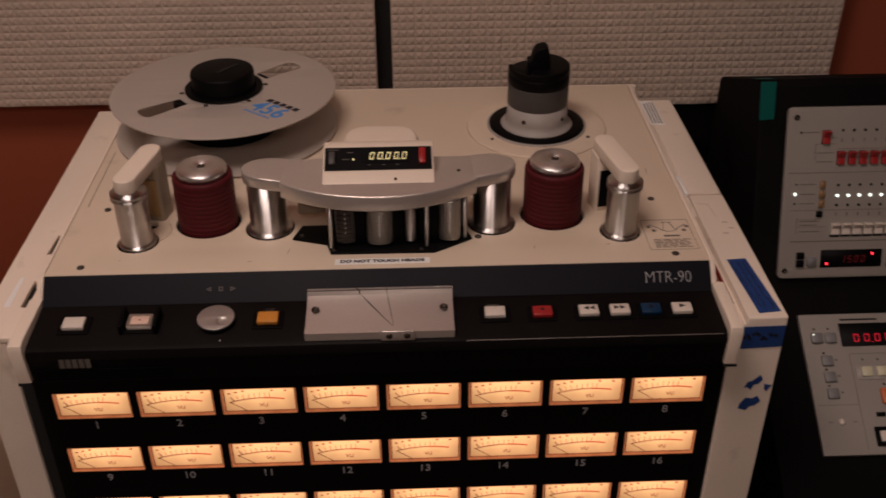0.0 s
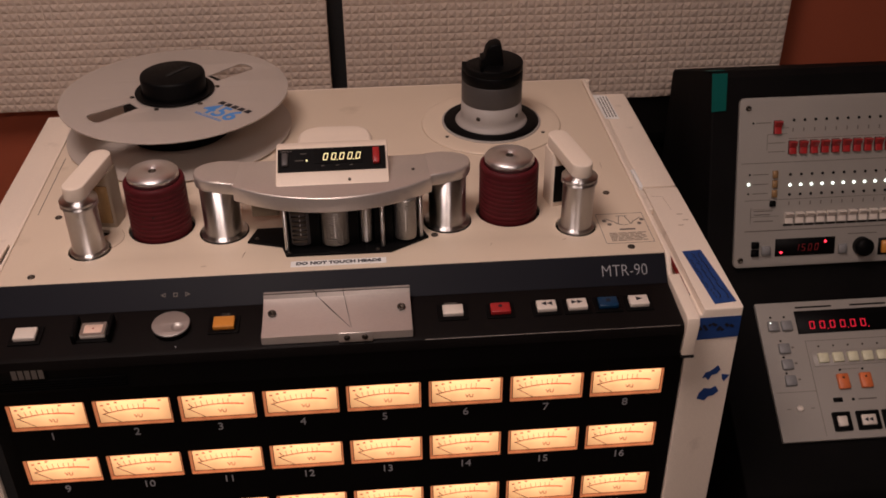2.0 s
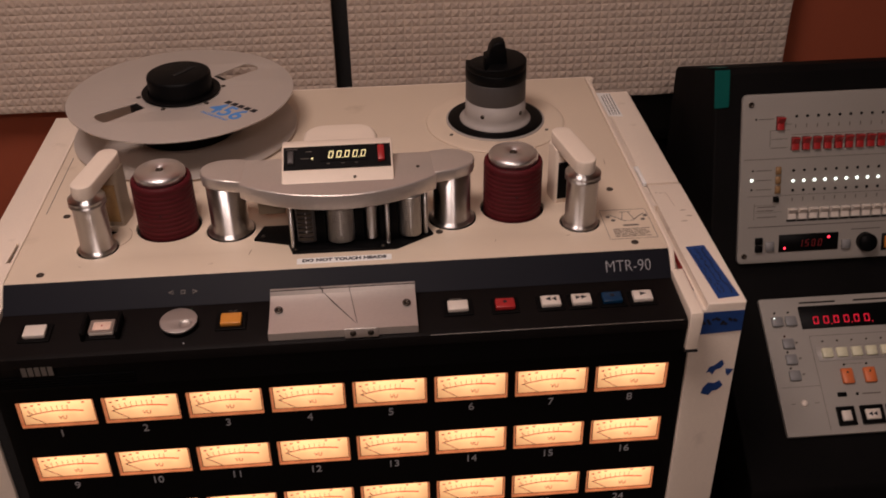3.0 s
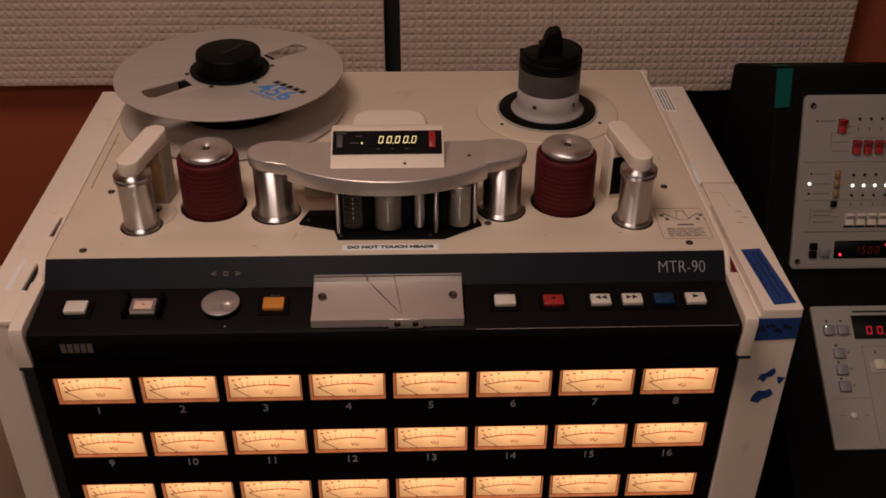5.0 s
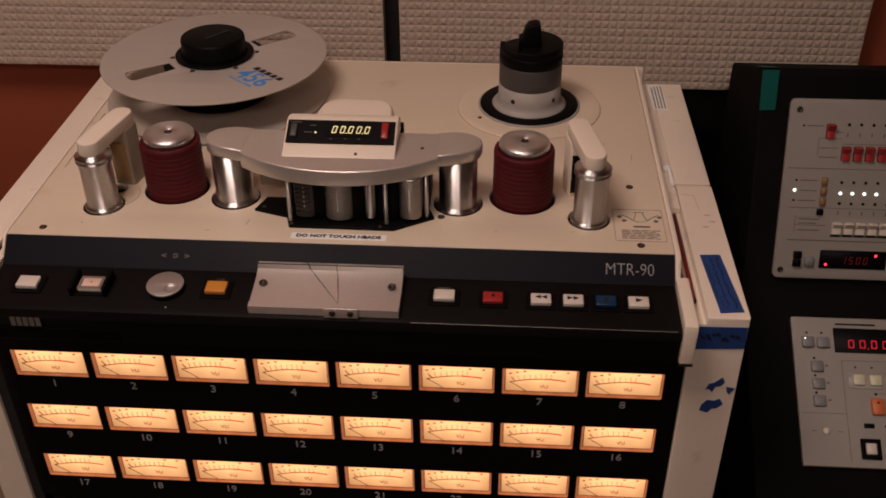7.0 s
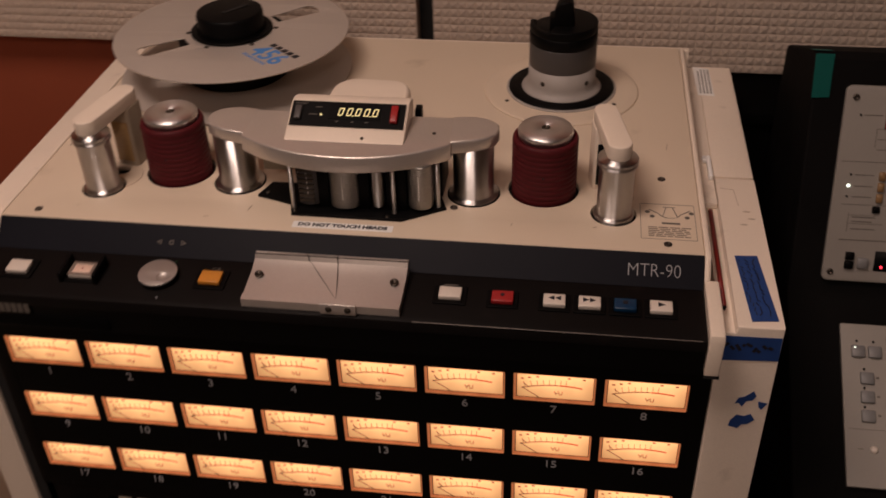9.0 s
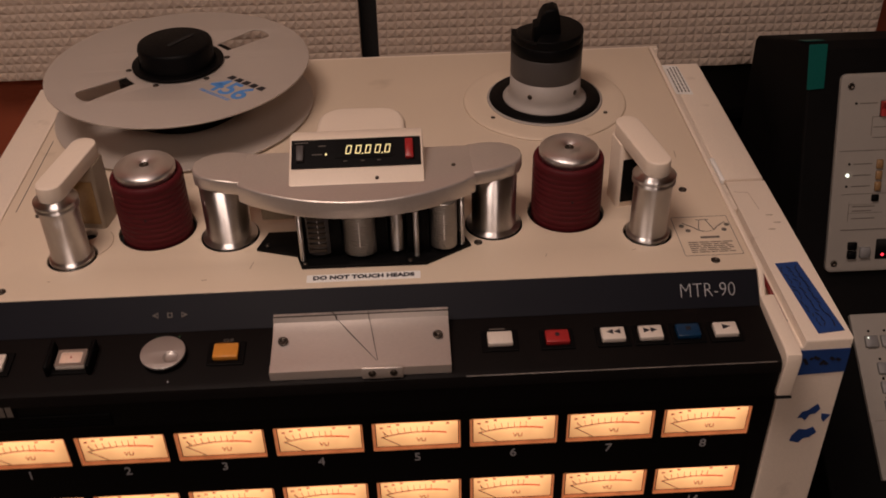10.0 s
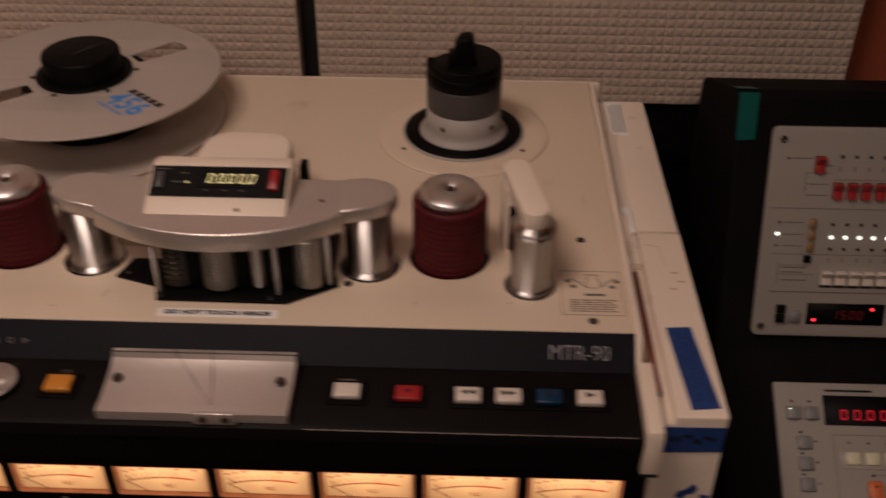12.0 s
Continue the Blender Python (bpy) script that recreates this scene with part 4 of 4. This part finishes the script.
# supply turntable knob, standing up through the reel
RX, RY = -0.1850, 0.2150
clampk = part("reel_clamp", lathe([(0.0366, DECK), (0.0366, 0.9530), (0.0364, 0.9545), (0.0368, 0.9715), (0.0360, 0.9742), (0.0340, 0.9752)], RX, RY, 64), RUBBER, machine, "round black reel clamp knob")
part("clamp_collar", slab([circle(RX, RY, 0.0452, 56), circle(RX, RY, 0.0376, 56)], 0.9522, 0.9545, 0.0006), RUBBER, clampk)
part("collar_ring", slab([circle(RX, RY, 0.0395, 56), circle(RX, RY, 0.0380, 56)], 0.9545, 0.9550), RUBBER, clampk)
part("knob_slot", box(-0.0026, 0.0026, -0.016, 0.016, 0.9750, 0.9759, 0, 2, Matrix.Translation((RX + 0.006, RY + 0.002, 0)) @ pose(0, 0, 0, 0, 0, -38)), HOLE, clampk)

# ---- the reel on it ----
reel = thing("tape_reel", (RX, RY, 0.905), "empty aluminium tape reel with a printed label", "tape reel")


def radial_slot(a, r0, r1, w0, w1, n=7):
    c, s = math.cos(radians(a)), math.sin(radians(a))

    def put(u, v):
        return (RX + u * c - v * s, RY + u * s + v * c)
    pts = [put(r0, -w0), put(r1 - 0.006, -w1)] + [put(r1 - 0.006 + 0.006 * math.cos(radians(b)), w1 * math.sin(radians(b)) ) for b in range(-60, 61, 30)] + [put(r1 - 0.006, w1), put(r0, w0)]
    return pts


SLOTS = (218, 42)
for name, z in (("upper_flange", 0.9492), ("lower_flange", 0.9025)):
    holes = [radial_slot(a, 0.0525, 0.107, 0.0100, 0.0132) for a in SLOTS if z > 0.94] + [circle(RX, RY, 0.040, 40)]
    holes += [circle(RX + 0.0485 * math.cos(radians(a)), RY + 0.0485 * math.sin(radians(a)), 0.0017, 10) for a in (193, 253, 313, 13, 73, 133)]
    part(name, slab([circle(RX, RY, 0.1302, 96)] + holes, z, z + 0.0016, 0.0004), ALU_REEL, reel, "round aluminium flange with two windows" if z > 0.94 else "round plain aluminium flange")
part("reel_core", slab([circle(RX, RY, 0.0600, 64), circle(RX, RY, 0.0385, 48)], 0.9043, 0.9490, 0.0006), RUBBER, reel, "black reel core")
for a in (193, 253, 313, 13, 73, 133):
    part("flange_screw", lathe([(0.0030, 0.9505), (0.0026, 0.9516)], RX + 0.0485 * math.cos(radians(a)), RY + 0.0485 * math.sin(radians(a)), 12), SCREW, reel)
LM = Matrix.Translation((-0.1265, 0.1545, 0.9509)) @ pose(0, 0, 0, 0, 0, -40)
part("label_number", text("456", 0.0345, 0.0001, LM @ Matrix.Translation((0.0, 0.000, 0)), squeeze=0.92, bold=0.0007), BLUE_PRINT, reel)
part("label_mark", slab([[(x, 0.0150), (x + 0.0082, 0.0150), (x + 0.0076, 0.0222), (x + 0.0012, 0.0222)] for x in (-0.0205, -0.0105, -0.0005, 0.0095, 0.0195)], 0, 0.0002, 0, LM), INK, reel)
part("label_line", slab([[(-0.024, y), (0.016, y), (0.016, y + 0.0010), (-0.024, y + 0.0010)] for y in (-0.0150, -0.0172)], 0, 0.0002, 0, LM), BLUE_PRINT, reel)

# ---- things lying and stuck on the machine ----
def tape_strip(name, pts, z0, m, label, material=BLUE_TAPE):
    t = thing(name, m.translation, label, "tape", "blue tape pieces" if material is BLUE_TAPE else "")
    part("strip", slab([pts], z0, z0 + 0.0004, 0, m), material, t)
    return t


def scrawl(parent, m, x0, x1, y0, y1, rows, seed, w=0.0008):
    """Handwriting that cannot be read, as short strokes."""
    r = random.Random(seed)
    outl = []
    for k in range(rows):
        y = y0 + (y1 - y0) * (k + 0.5) / rows
        x = x0
        while x < x1 - 0.002:
            s = r.uniform(0.002, 0.005)
            outl.append(line2(x, y + r.uniform(-1, 1) * (y1 - y0) / rows * 0.35, x + s, y + r.uniform(-1, 1) * (y1 - y0) / rows * 0.35, w))
            x += s + r.uniform(0.0005, 0.002)
    shapes = join(*[slab([o], 0.0006 + 0.00002 * i, 0.0008 + 0.00002 * i, 0, m) for i, o in enumerate(outl)])
    part("handwriting", shapes, INK, parent)


LEDGE = Matrix.Translation((0, 0, 0.8733))
t1 = tape_strip("tape_strip", [(0.3475, -0.0545), (0.3670, -0.0530), (0.3745, -0.1425), (0.3530, -0.1450)], 0, LEDGE, "strip of blue masking tape with black handwriting")
WR = LEDGE @ Matrix.Translation((0.3585, -0.1, 0)) @ pose(0, 0, 0, 0, 0, -86)
scrawl(t1, WR, -0.040, 0.040, -0.008, 0.009, 3, 3)
FACE = facing((0, -0.1524, 0), (1, 0, 0), (0, 0, 1))
t2 = tape_strip("tape_strip", [(0.3300, 0.8632), (0.3775, 0.8640), (0.3778, 0.8395), (0.3310, 0.8370)], 0, FACE, "wide piece of blue masking tape with black letters")
scrawl(t2, FACE, 0.333, 0.374, 0.846, 0.859, 1, 11, 0.0028)
for pts in ([(0.3500, 0.7890), (0.3525, 0.7960), (0.3570, 0.7975), (0.3640, 0.8045), (0.3668, 0.7990), (0.3640, 0.7940), (0.3590, 0.7925), (0.3565, 0.7860), (0.3530, 0.7900)], [(0.3690, 0.7930), (0.3768, 0.7915), (0.3725, 0.7835), (0.3700, 0.7870)], [(0.3490, 0.7690), (0.3535, 0.7760), (0.3600, 0.7750), (0.3650, 0.7780), (0.3690, 0.7715), (0.3640, 0.7660), (0.3590, 0.7650), (0.3560, 0.7600), (0.3480, 0.7625)]):
    tape_strip("tape_scrap", pts, 0, FACE, "torn scrap of blue masking tape")

tape_strip("tape_strip", [(-0.3545, -0.0560), (-0.3508, -0.0560), (-0.3498, -0.1050), (-0.3562, -0.1050)], 0.0002, LEDGE, "short pale strip of clear tape on the ledge", STICKER)

pencil = thing("pencil", (0.3322, -0.05, 0.870), "dark red pencil lying in the groove of the side ledge", "pencil")
PM = facing((0.3322, -0.128, 0.8730), (1, 0, 0), (0, 0, 1))
part("barrel", lathe([(0.0021, 0.0), (0.0021, -0.145)], n=6, m=PM), PENCIL_RED, pencil)
part("tip", lathe([(0.0006, 0.004), (0.0021, 0.0)], n=12, m=PM), RUBBER, pencil)

clip = thing("plastic_clip", (0.337, 0.115, 0.873), "small white plastic clip on the side ledge", "clip")
part("clip_bar", box(0.3342, 0.3384, 0.070, 0.110, 0.8738, 0.8795, 0.001), STICKER, clip)
part("clip_hook", box(0.3302, 0.3342, 0.102, 0.110, 0.8738, 0.8790, 0.001), STICKER, clip)

note = thing("rating_sticker", (0.344, 0.29, 0.873), "small white rating sticker with fine print", "sticker")
part("paper", slab([[(0.3345, 0.326), (0.3530, 0.322), (0.3545, 0.252), (0.3365, 0.254)]], 0.0004, 0.0007, 0, LEDGE), STICKER, note)
rng = random.Random(8)
rows = []
for k in range(4):
    y = 0.258
    while y < 0.316:
        step = rng.uniform(0.003, 0.009)
        rows.append(line2(0.3400 + 0.0038 * k, y, 0.3400 + 0.0038 * k, min(y + step, 0.319), 0.0016))
        y += step + 0.0016
part("fine_print", slab(rows, 0.0007, 0.0009, 0, LEDGE), GREY_PRINT, note)


# ---- the remote console ----
console = thing("remote_console", (0.62, 0.08, 0.0), "black sloping remote console with two grey panels", "console")
CX0, CX1 = 0.4355, 0.86
part("case", side_slab([(0.313, 0.52), (0.313, 0.908), (0.308, 0.914), (0.176, 0.967), (0.1655, 0.963), (0.089, 0.735), (0.082, 0.727), (-0.128, 0.592), (-0.132, 0.582), (-0.132, 0.52)], CX0, CX1, 0.003), CONSOLE_BODY, console, "black textured console case")
part("pedestal", box(0.47, 0.79, -0.06, 0.24, 0.04, 0.518, 0.004), BLACK, console)
part("foot_plate", box(0.43, 0.83, -0.11, 0.29, 0.0, 0.04, 0.004), BLACK, console)

P1 = facing((0.467, 0.1535, 0.9415), (1, 0, 0), (0, 0.318, 0.948))
P2 = facing((0.4865, 0.0545, 0.7175), (1, 0, 0), (0, 0.8387, 0.5446))
upper = part("channel_panel", slab([rounded(0, 0.375, -0.204, 0, 0.006)], -0.004, 0.0015, 0.0008, P1), CONSOLE_PANEL, console, "grey channel switch panel")
lower = part("transport_panel", slab([rounded(0, 0.355, -0.168, 0.0, 0.0015)], -0.004, 0.0015, 0.0006, P2), CONSOLE_PANEL, console, "grey transport key panel")


def dots(name, pts, r, material, parent, m, h=0.0008, n=10):
    return [part(name, lathe([(r, 0.0015), (r * 0.9, 0.0015 + h)], x, y, n, m), material, parent) for x, y in pts]


def tile(name, x, y, w, h, material, parent, m, up=0.004, bevel=0.0006, label=""):
    return part(name, box(x - w / 2, x + w / 2, y - h / 2, y + h / 2, 0.0015, 0.0015 + up, bevel, 1, m), material, parent, label)


def stripes(parent, m, rects, material=GREY_PRINT, name="printed_line"):
    part(name, join(*[box(a, c, b, d, 0.0013, 0.0017, 0, 1, m) for a, b, c, d in rects]), material, parent)


CH = [0.0645 + 0.01305 * k for k in range(22)]
for x, y in ((0.010, -0.0115), (0.008, -0.1945), (0.365, -0.0115), (0.365, -0.1945)):
    part("panel_screw", lathe([(0.0034, 0.0015), (0.0032, 0.0027), (0.0018, 0.0027), (0.0016, 0.0019)], x, y, 16, P1), SCREW, upper)


def rocker_mesh(w, h, up):
    """A rocker cap, high at its upper half."""
    return slab([[(-h / 2, 0.0), (-h / 2, up * 0.45), (0, up * 0.35), (h / 2 - 0.001, up), (h / 2, up * 0.9), (h / 2, 0.0)]], -w / 2, w / 2, 0.0003, facing((0, 0, 0), (0, 1, 0), (0, 0, 1)), 1)


def placed(name, me, x, y, material, parent, m):
    """A shared mesh set on a tilted panel."""
    ob = part(name, me, material, parent)
    base = Matrix.Translation(-sum((p.location for p in (parent, parent.parent) if p), Vector()))
    ob.matrix_basis = base @ m @ Matrix.Translation((x, y, 0.0015))
    return ob


red_me2, white_me2 = mesh_of("red_rocker", rocker_mesh(0.0084, 0.0150, 0.0080)), mesh_of("white_rocker", rocker_mesh(0.0098, 0.0130, 0.0070))
well_me = mesh_of("well", box(-0.0047, 0.0047, -0.0082, 0.0080, -0.0003, 0.0003))
numeral_me = mesh_of("numeral_bar", box(-0.0006, 0.0006, -0.0022, 0.0022, 0.0, 0.0002))
led_me = mesh_of("led", lathe([(0.0018, 0.0), (0.0016, 0.0010), (0.0009, 0.0015)], n=14))
dark_led_me = mesh_of("dark_led", lathe([(0.0017, 0.0), (0.0015, 0.0010)], n=10))
placed("master_rocker", red_me2, 0.0455, -0.0345, RED_KEY, upper, P1)
placed("well", well_me, 0.0455, -0.0345, HOLE, upper, P1)
for k, x in enumerate(CH):
    placed("red_rocker", red_me2, x, -0.0590, RED_KEY, upper, P1)
    placed("well", well_me, x, -0.0590, HOLE, upper, P1)
    placed("numeral_bar", numeral_me, x, -0.0385, GREY_PRINT, upper, P1)
    placed("dark_led", dark_led_me, x + 0.0005, -0.0270, RUBBER, upper, P1)
    placed("dark_led", dark_led_me, x, -0.0915, RUBBER, upper, P1)
    placed("channel_led", led_me, x, -0.1040, WHITE_LED, upper, P1)
    placed("dark_led", dark_led_me, x, -0.1155, RUBBER, upper, P1)
    placed("numeral_bar", numeral_me, x, -0.1265, GREY_PRINT, upper, P1)
    placed("white_rocker", white_me2, x, -0.1438, WHITE_KEY, upper, P1)
    tile("rocker_shadow_gap", x, -0.1528, 0.0115, 0.0022, HOLE, upper, P1, 0.0006, 0)
placed("channel_led", led_me, 0.0140, -0.1015, WHITE_LED, upper, P1)
dots("dark_led", [(0.0165, -0.0290), (0.0150, -0.0900), (0.0140, -0.1130)], 0.0012, RUBBER, upper, P1)
for y in (-0.0905, -0.1020, -0.1135):
    tile("mode_key", 0.0455, y, 0.0062, 0.0092, TAN_KEY, upper, P1, 0.003)
tile("mode_key", 0.0440, -0.1255, 0.0070, 0.0070, RUBBER, upper, P1, 0.003)
stripes(upper, P1, [(0.004, -0.0768, 0.371, -0.0762), (0.012, -0.1595, 0.371, -0.1585), (0.010, -0.1215, 0.371, -0.1210), (0.034, -0.0615, 0.0345, -0.0425), (0.034, -0.0430, 0.058, -0.0425), (0.018, -0.1500, 0.0185, -0.1300), (0.018, -0.1415, 0.053, -0.1411), (0.022, -0.1350, 0.045, -0.1340), (0.022, -0.1395, 0.042, -0.1386), (0.022, -0.1475, 0.046, -0.1466), (0.050, -0.0360, 0.060, -0.0355), (0.036, -0.0535, 0.056, -0.0528), (0.036, -0.0640, 0.056, -0.0633), (0.020, -0.0295, 0.038, -0.0286), (0.019, -0.0905, 0.038, -0.0897), (0.019, -0.1022, 0.038, -0.1014), (0.019, -0.1135, 0.038, -0.1127), (0.060, -0.0490, 0.350, -0.0484), (0.140, -0.1680, 0.176, -0.1670), (0.018, -0.1325, 0.045, -0.1322)])
tile("speed_window", 0.0872, -0.1805, 0.0740, 0.0215, BLACK, upper, P1, 0.0012, 0.0004, "dark window with red numerals")
for ch, x in zip("1500", (0.0745, 0.0825, 0.0905, 0.0985)):
    part("digit", join(*[slab([o], 0.0027, 0.0030, 0, P1) for o in digit(ch, x, -0.1855, 0.0045, 0.0085, 0.0008, P1, 0, 0)]), mat("dim_red_digit", (0.20, 0.012, 0.015), 0.5, bump=0), upper, "dim red numeral " + ch)
dots("red_led", [(0.0575, -0.1865), (0.1120, -0.1750)], 0.0016, RED_LED, upper, P1, 0.0018)
tile("speed_key", 0.0385, -0.1830, 0.0105, 0.0110, GREY_KEY, upper, P1)
tile("speed_key", 0.1335, -0.1850, 0.0105, 0.0110, GREY_KEY, upper, P1)
for y in (-0.1760, -0.1855):
    tile("speed_switch", 0.0250, y, 0.0088, 0.0082, RUBBER, upper, P1)
part("pitch_knob", lathe([(0.0112, 0.0015), (0.0110, 0.0120), (0.0098, 0.0135)], 0.1580, -0.1830, 28, P1), RUBBER, upper, "round black pitch knob")
tile("amber_key_frame", 0.1915, -0.1850, 0.026, 0.0210, RUBBER, upper, P1, 0.002)
tile("amber_key", 0.1915, -0.1850, 0.0195, 0.0150, AMBER_KEY, upper, P1, 0.005)

# transport panel
tile("time_window", 0.107, -0.0265, 0.124, 0.0285, BLACK, lower, P2, 0.0012, 0.0004, "dark time window with red numerals")
for x in (0.048, 0.115):
    stripes(lower, P2, [(x, -0.0085, x + 0.0445, -0.0065)], RUBBER, "vent_line")
for k in range(6):
    x = 0.0600 + 0.0125 * k
    part("digit", join(*[slab([o], 0.0027, 0.0030, 0, P2) for o in digit("0", x, -0.0355, 0.0064, 0.0096, 0.0012, P2, 0, 0, 0.05) + ([[(x + 0.0088, -0.0365), (x + 0.0100, -0.0365), (x + 0.0100, -0.0353), (x + 0.0088, -0.0353)]] if k in (1, 3, 5) else [])]), RED_DIGIT, lower, "lit red numeral 0")
for x, y in ((0.0160, -0.0300), (0.0325, -0.0300), (0.0235, -0.0580), (0.0232, -0.0775), (0.0230, -0.0970)):
    tile("locate_key", x, y, 0.0130, 0.0120, GREY_KEY, lower, P2)
dots("dark_led", [(0.0155, -0.0185), (0.0320, -0.0185), (0.0215, -0.0480), (0.0210, -0.0680), (0.0205, -0.0875)], 0.0013, RUBBER, lower, P2)
dots("key_light", [(0.0125, -0.0265)], 0.0007, WHITE_LED, lower, P2, 0.0045)
for k in range(6):
    x = 0.0675 + 0.0178 * k
    tile("track_key", x, -0.0720, 0.0125, 0.0115, mat("pale_yellow_key", (0.66, 0.64, 0.46), 0.4, bump=0) if k == 0 else bpy.data.materials["pale_yellow_key"], lower, P2)
    dots("dark_led", [(x - 0.002, -0.0570)], 0.0012, SCREW, lower, P2)
tile("track_strip", 0.112, -0.0720, 0.112, 0.0190, CONSOLE_PANEL, lower, P2, 0.0009, 0.0004)
for x in (0.0845, 0.1115):
    tile("record_key", x, -0.1015, 0.0135, 0.0180, ORANGE_KEY, lower, P2, 0.005, 0.0010, "orange key")
    dots("dark_led", [(x, -0.0870)], 0.0014, RUBBER, lower, P2)
    dots("key_dot", [(x, -0.0975)], 0.0016, SCREW, lower, P2, 0.0052)
tile("slide_switch", 0.0735, -0.1225, 0.0110, 0.0050, RUBBER, lower, P2, 0.002)
dots("dark_led", [(0.092, -0.1225)], 0.0018, RUBBER, lower, P2)
for x, w, g in ((0.0725, 0.0210, ""), (0.1035, 0.0270, "rw"), (0.1345, 0.0270, "ff"), (0.1655, 0.0270, "")):
    part("transport_key_frame", slab([rounded(x - w / 2, x + w / 2, -0.1590, -0.1370, 0.001), rounded(x - w / 2 + 0.0045, x + w / 2 - 0.0045, -0.1545, -0.1415, 0.001)], 0.0015, 0.0045, 0.0004, P2), RUBBER, lower)
    tile("transport_key", x, -0.1480, w - 0.010, 0.0120, WHITE_KEY, lower, P2, 0.0045, 0.0008, "ivory transport key")
    if g:
        q = -1 if g == "rw" else 1
        part("key_mark", slab([[(x + q * (0.0065 - o), -0.148), (x + q * (0.0015 - o), -0.1505), (x + q * (0.0015 - o), -0.1455)] for o in (0, 0.0055)], 0.0060, 0.0063, 0, P2), INK, lower)
part("jog_dot", lathe([(0.0042, 0.0015), (0.0038, 0.0030), (0.0018, 0.0042)], 0.0275, -0.1300, 20, P2), WHITE_KEY, lower, "small ivory button")
stripes(lower, P2, [(0.004, -0.1105, 0.051, -0.1100), (0.0510, -0.163, 0.0515, -0.050), (0.0510, -0.0500, 0.34, -0.0495), (0.012, -0.0375, 0.020, -0.0368), (0.029, -0.0375, 0.037, -0.0368), (0.012, -0.1305, 0.017, -0.1297), (0.040, -0.1305, 0.045, -0.1297), (0.033, -0.0575, 0.036, -0.0555), (0.033, -0.0770, 0.036, -0.0750), (0.033, -0.0965, 0.036, -0.0945), (0.085, -0.0865, 0.108, -0.0860), (0.098, -0.1235, 0.120, -0.1220)])

teal = thing("teal_tape", (0.4585, 0.167, 0.96), "short teal tape folded over the console's top edge", "tape")
TT = facing((0.4432, 0.1658, 0.9655), (1, 0, 0), (0, 0.318, 0.948))
part("front_flap", slab([[(-0.0085, -0.041), (0.0085, -0.040), (0.0090, 0.003), (-0.0090, 0.003)]], 0.0008, 0.0013, 0, TT), TEAL_TAPE, teal)
part("top_flap", slab([[(-0.0090, 0.0), (0.0090, 0.0), (0.0088, 0.020), (-0.0090, 0.019)]], 0.0004, 0.0009, 0, facing((0.4432, 0.1745, 0.9676), (1, 0, 0), (0, 0.132, -0.053))), TEAL_TAPE, teal)
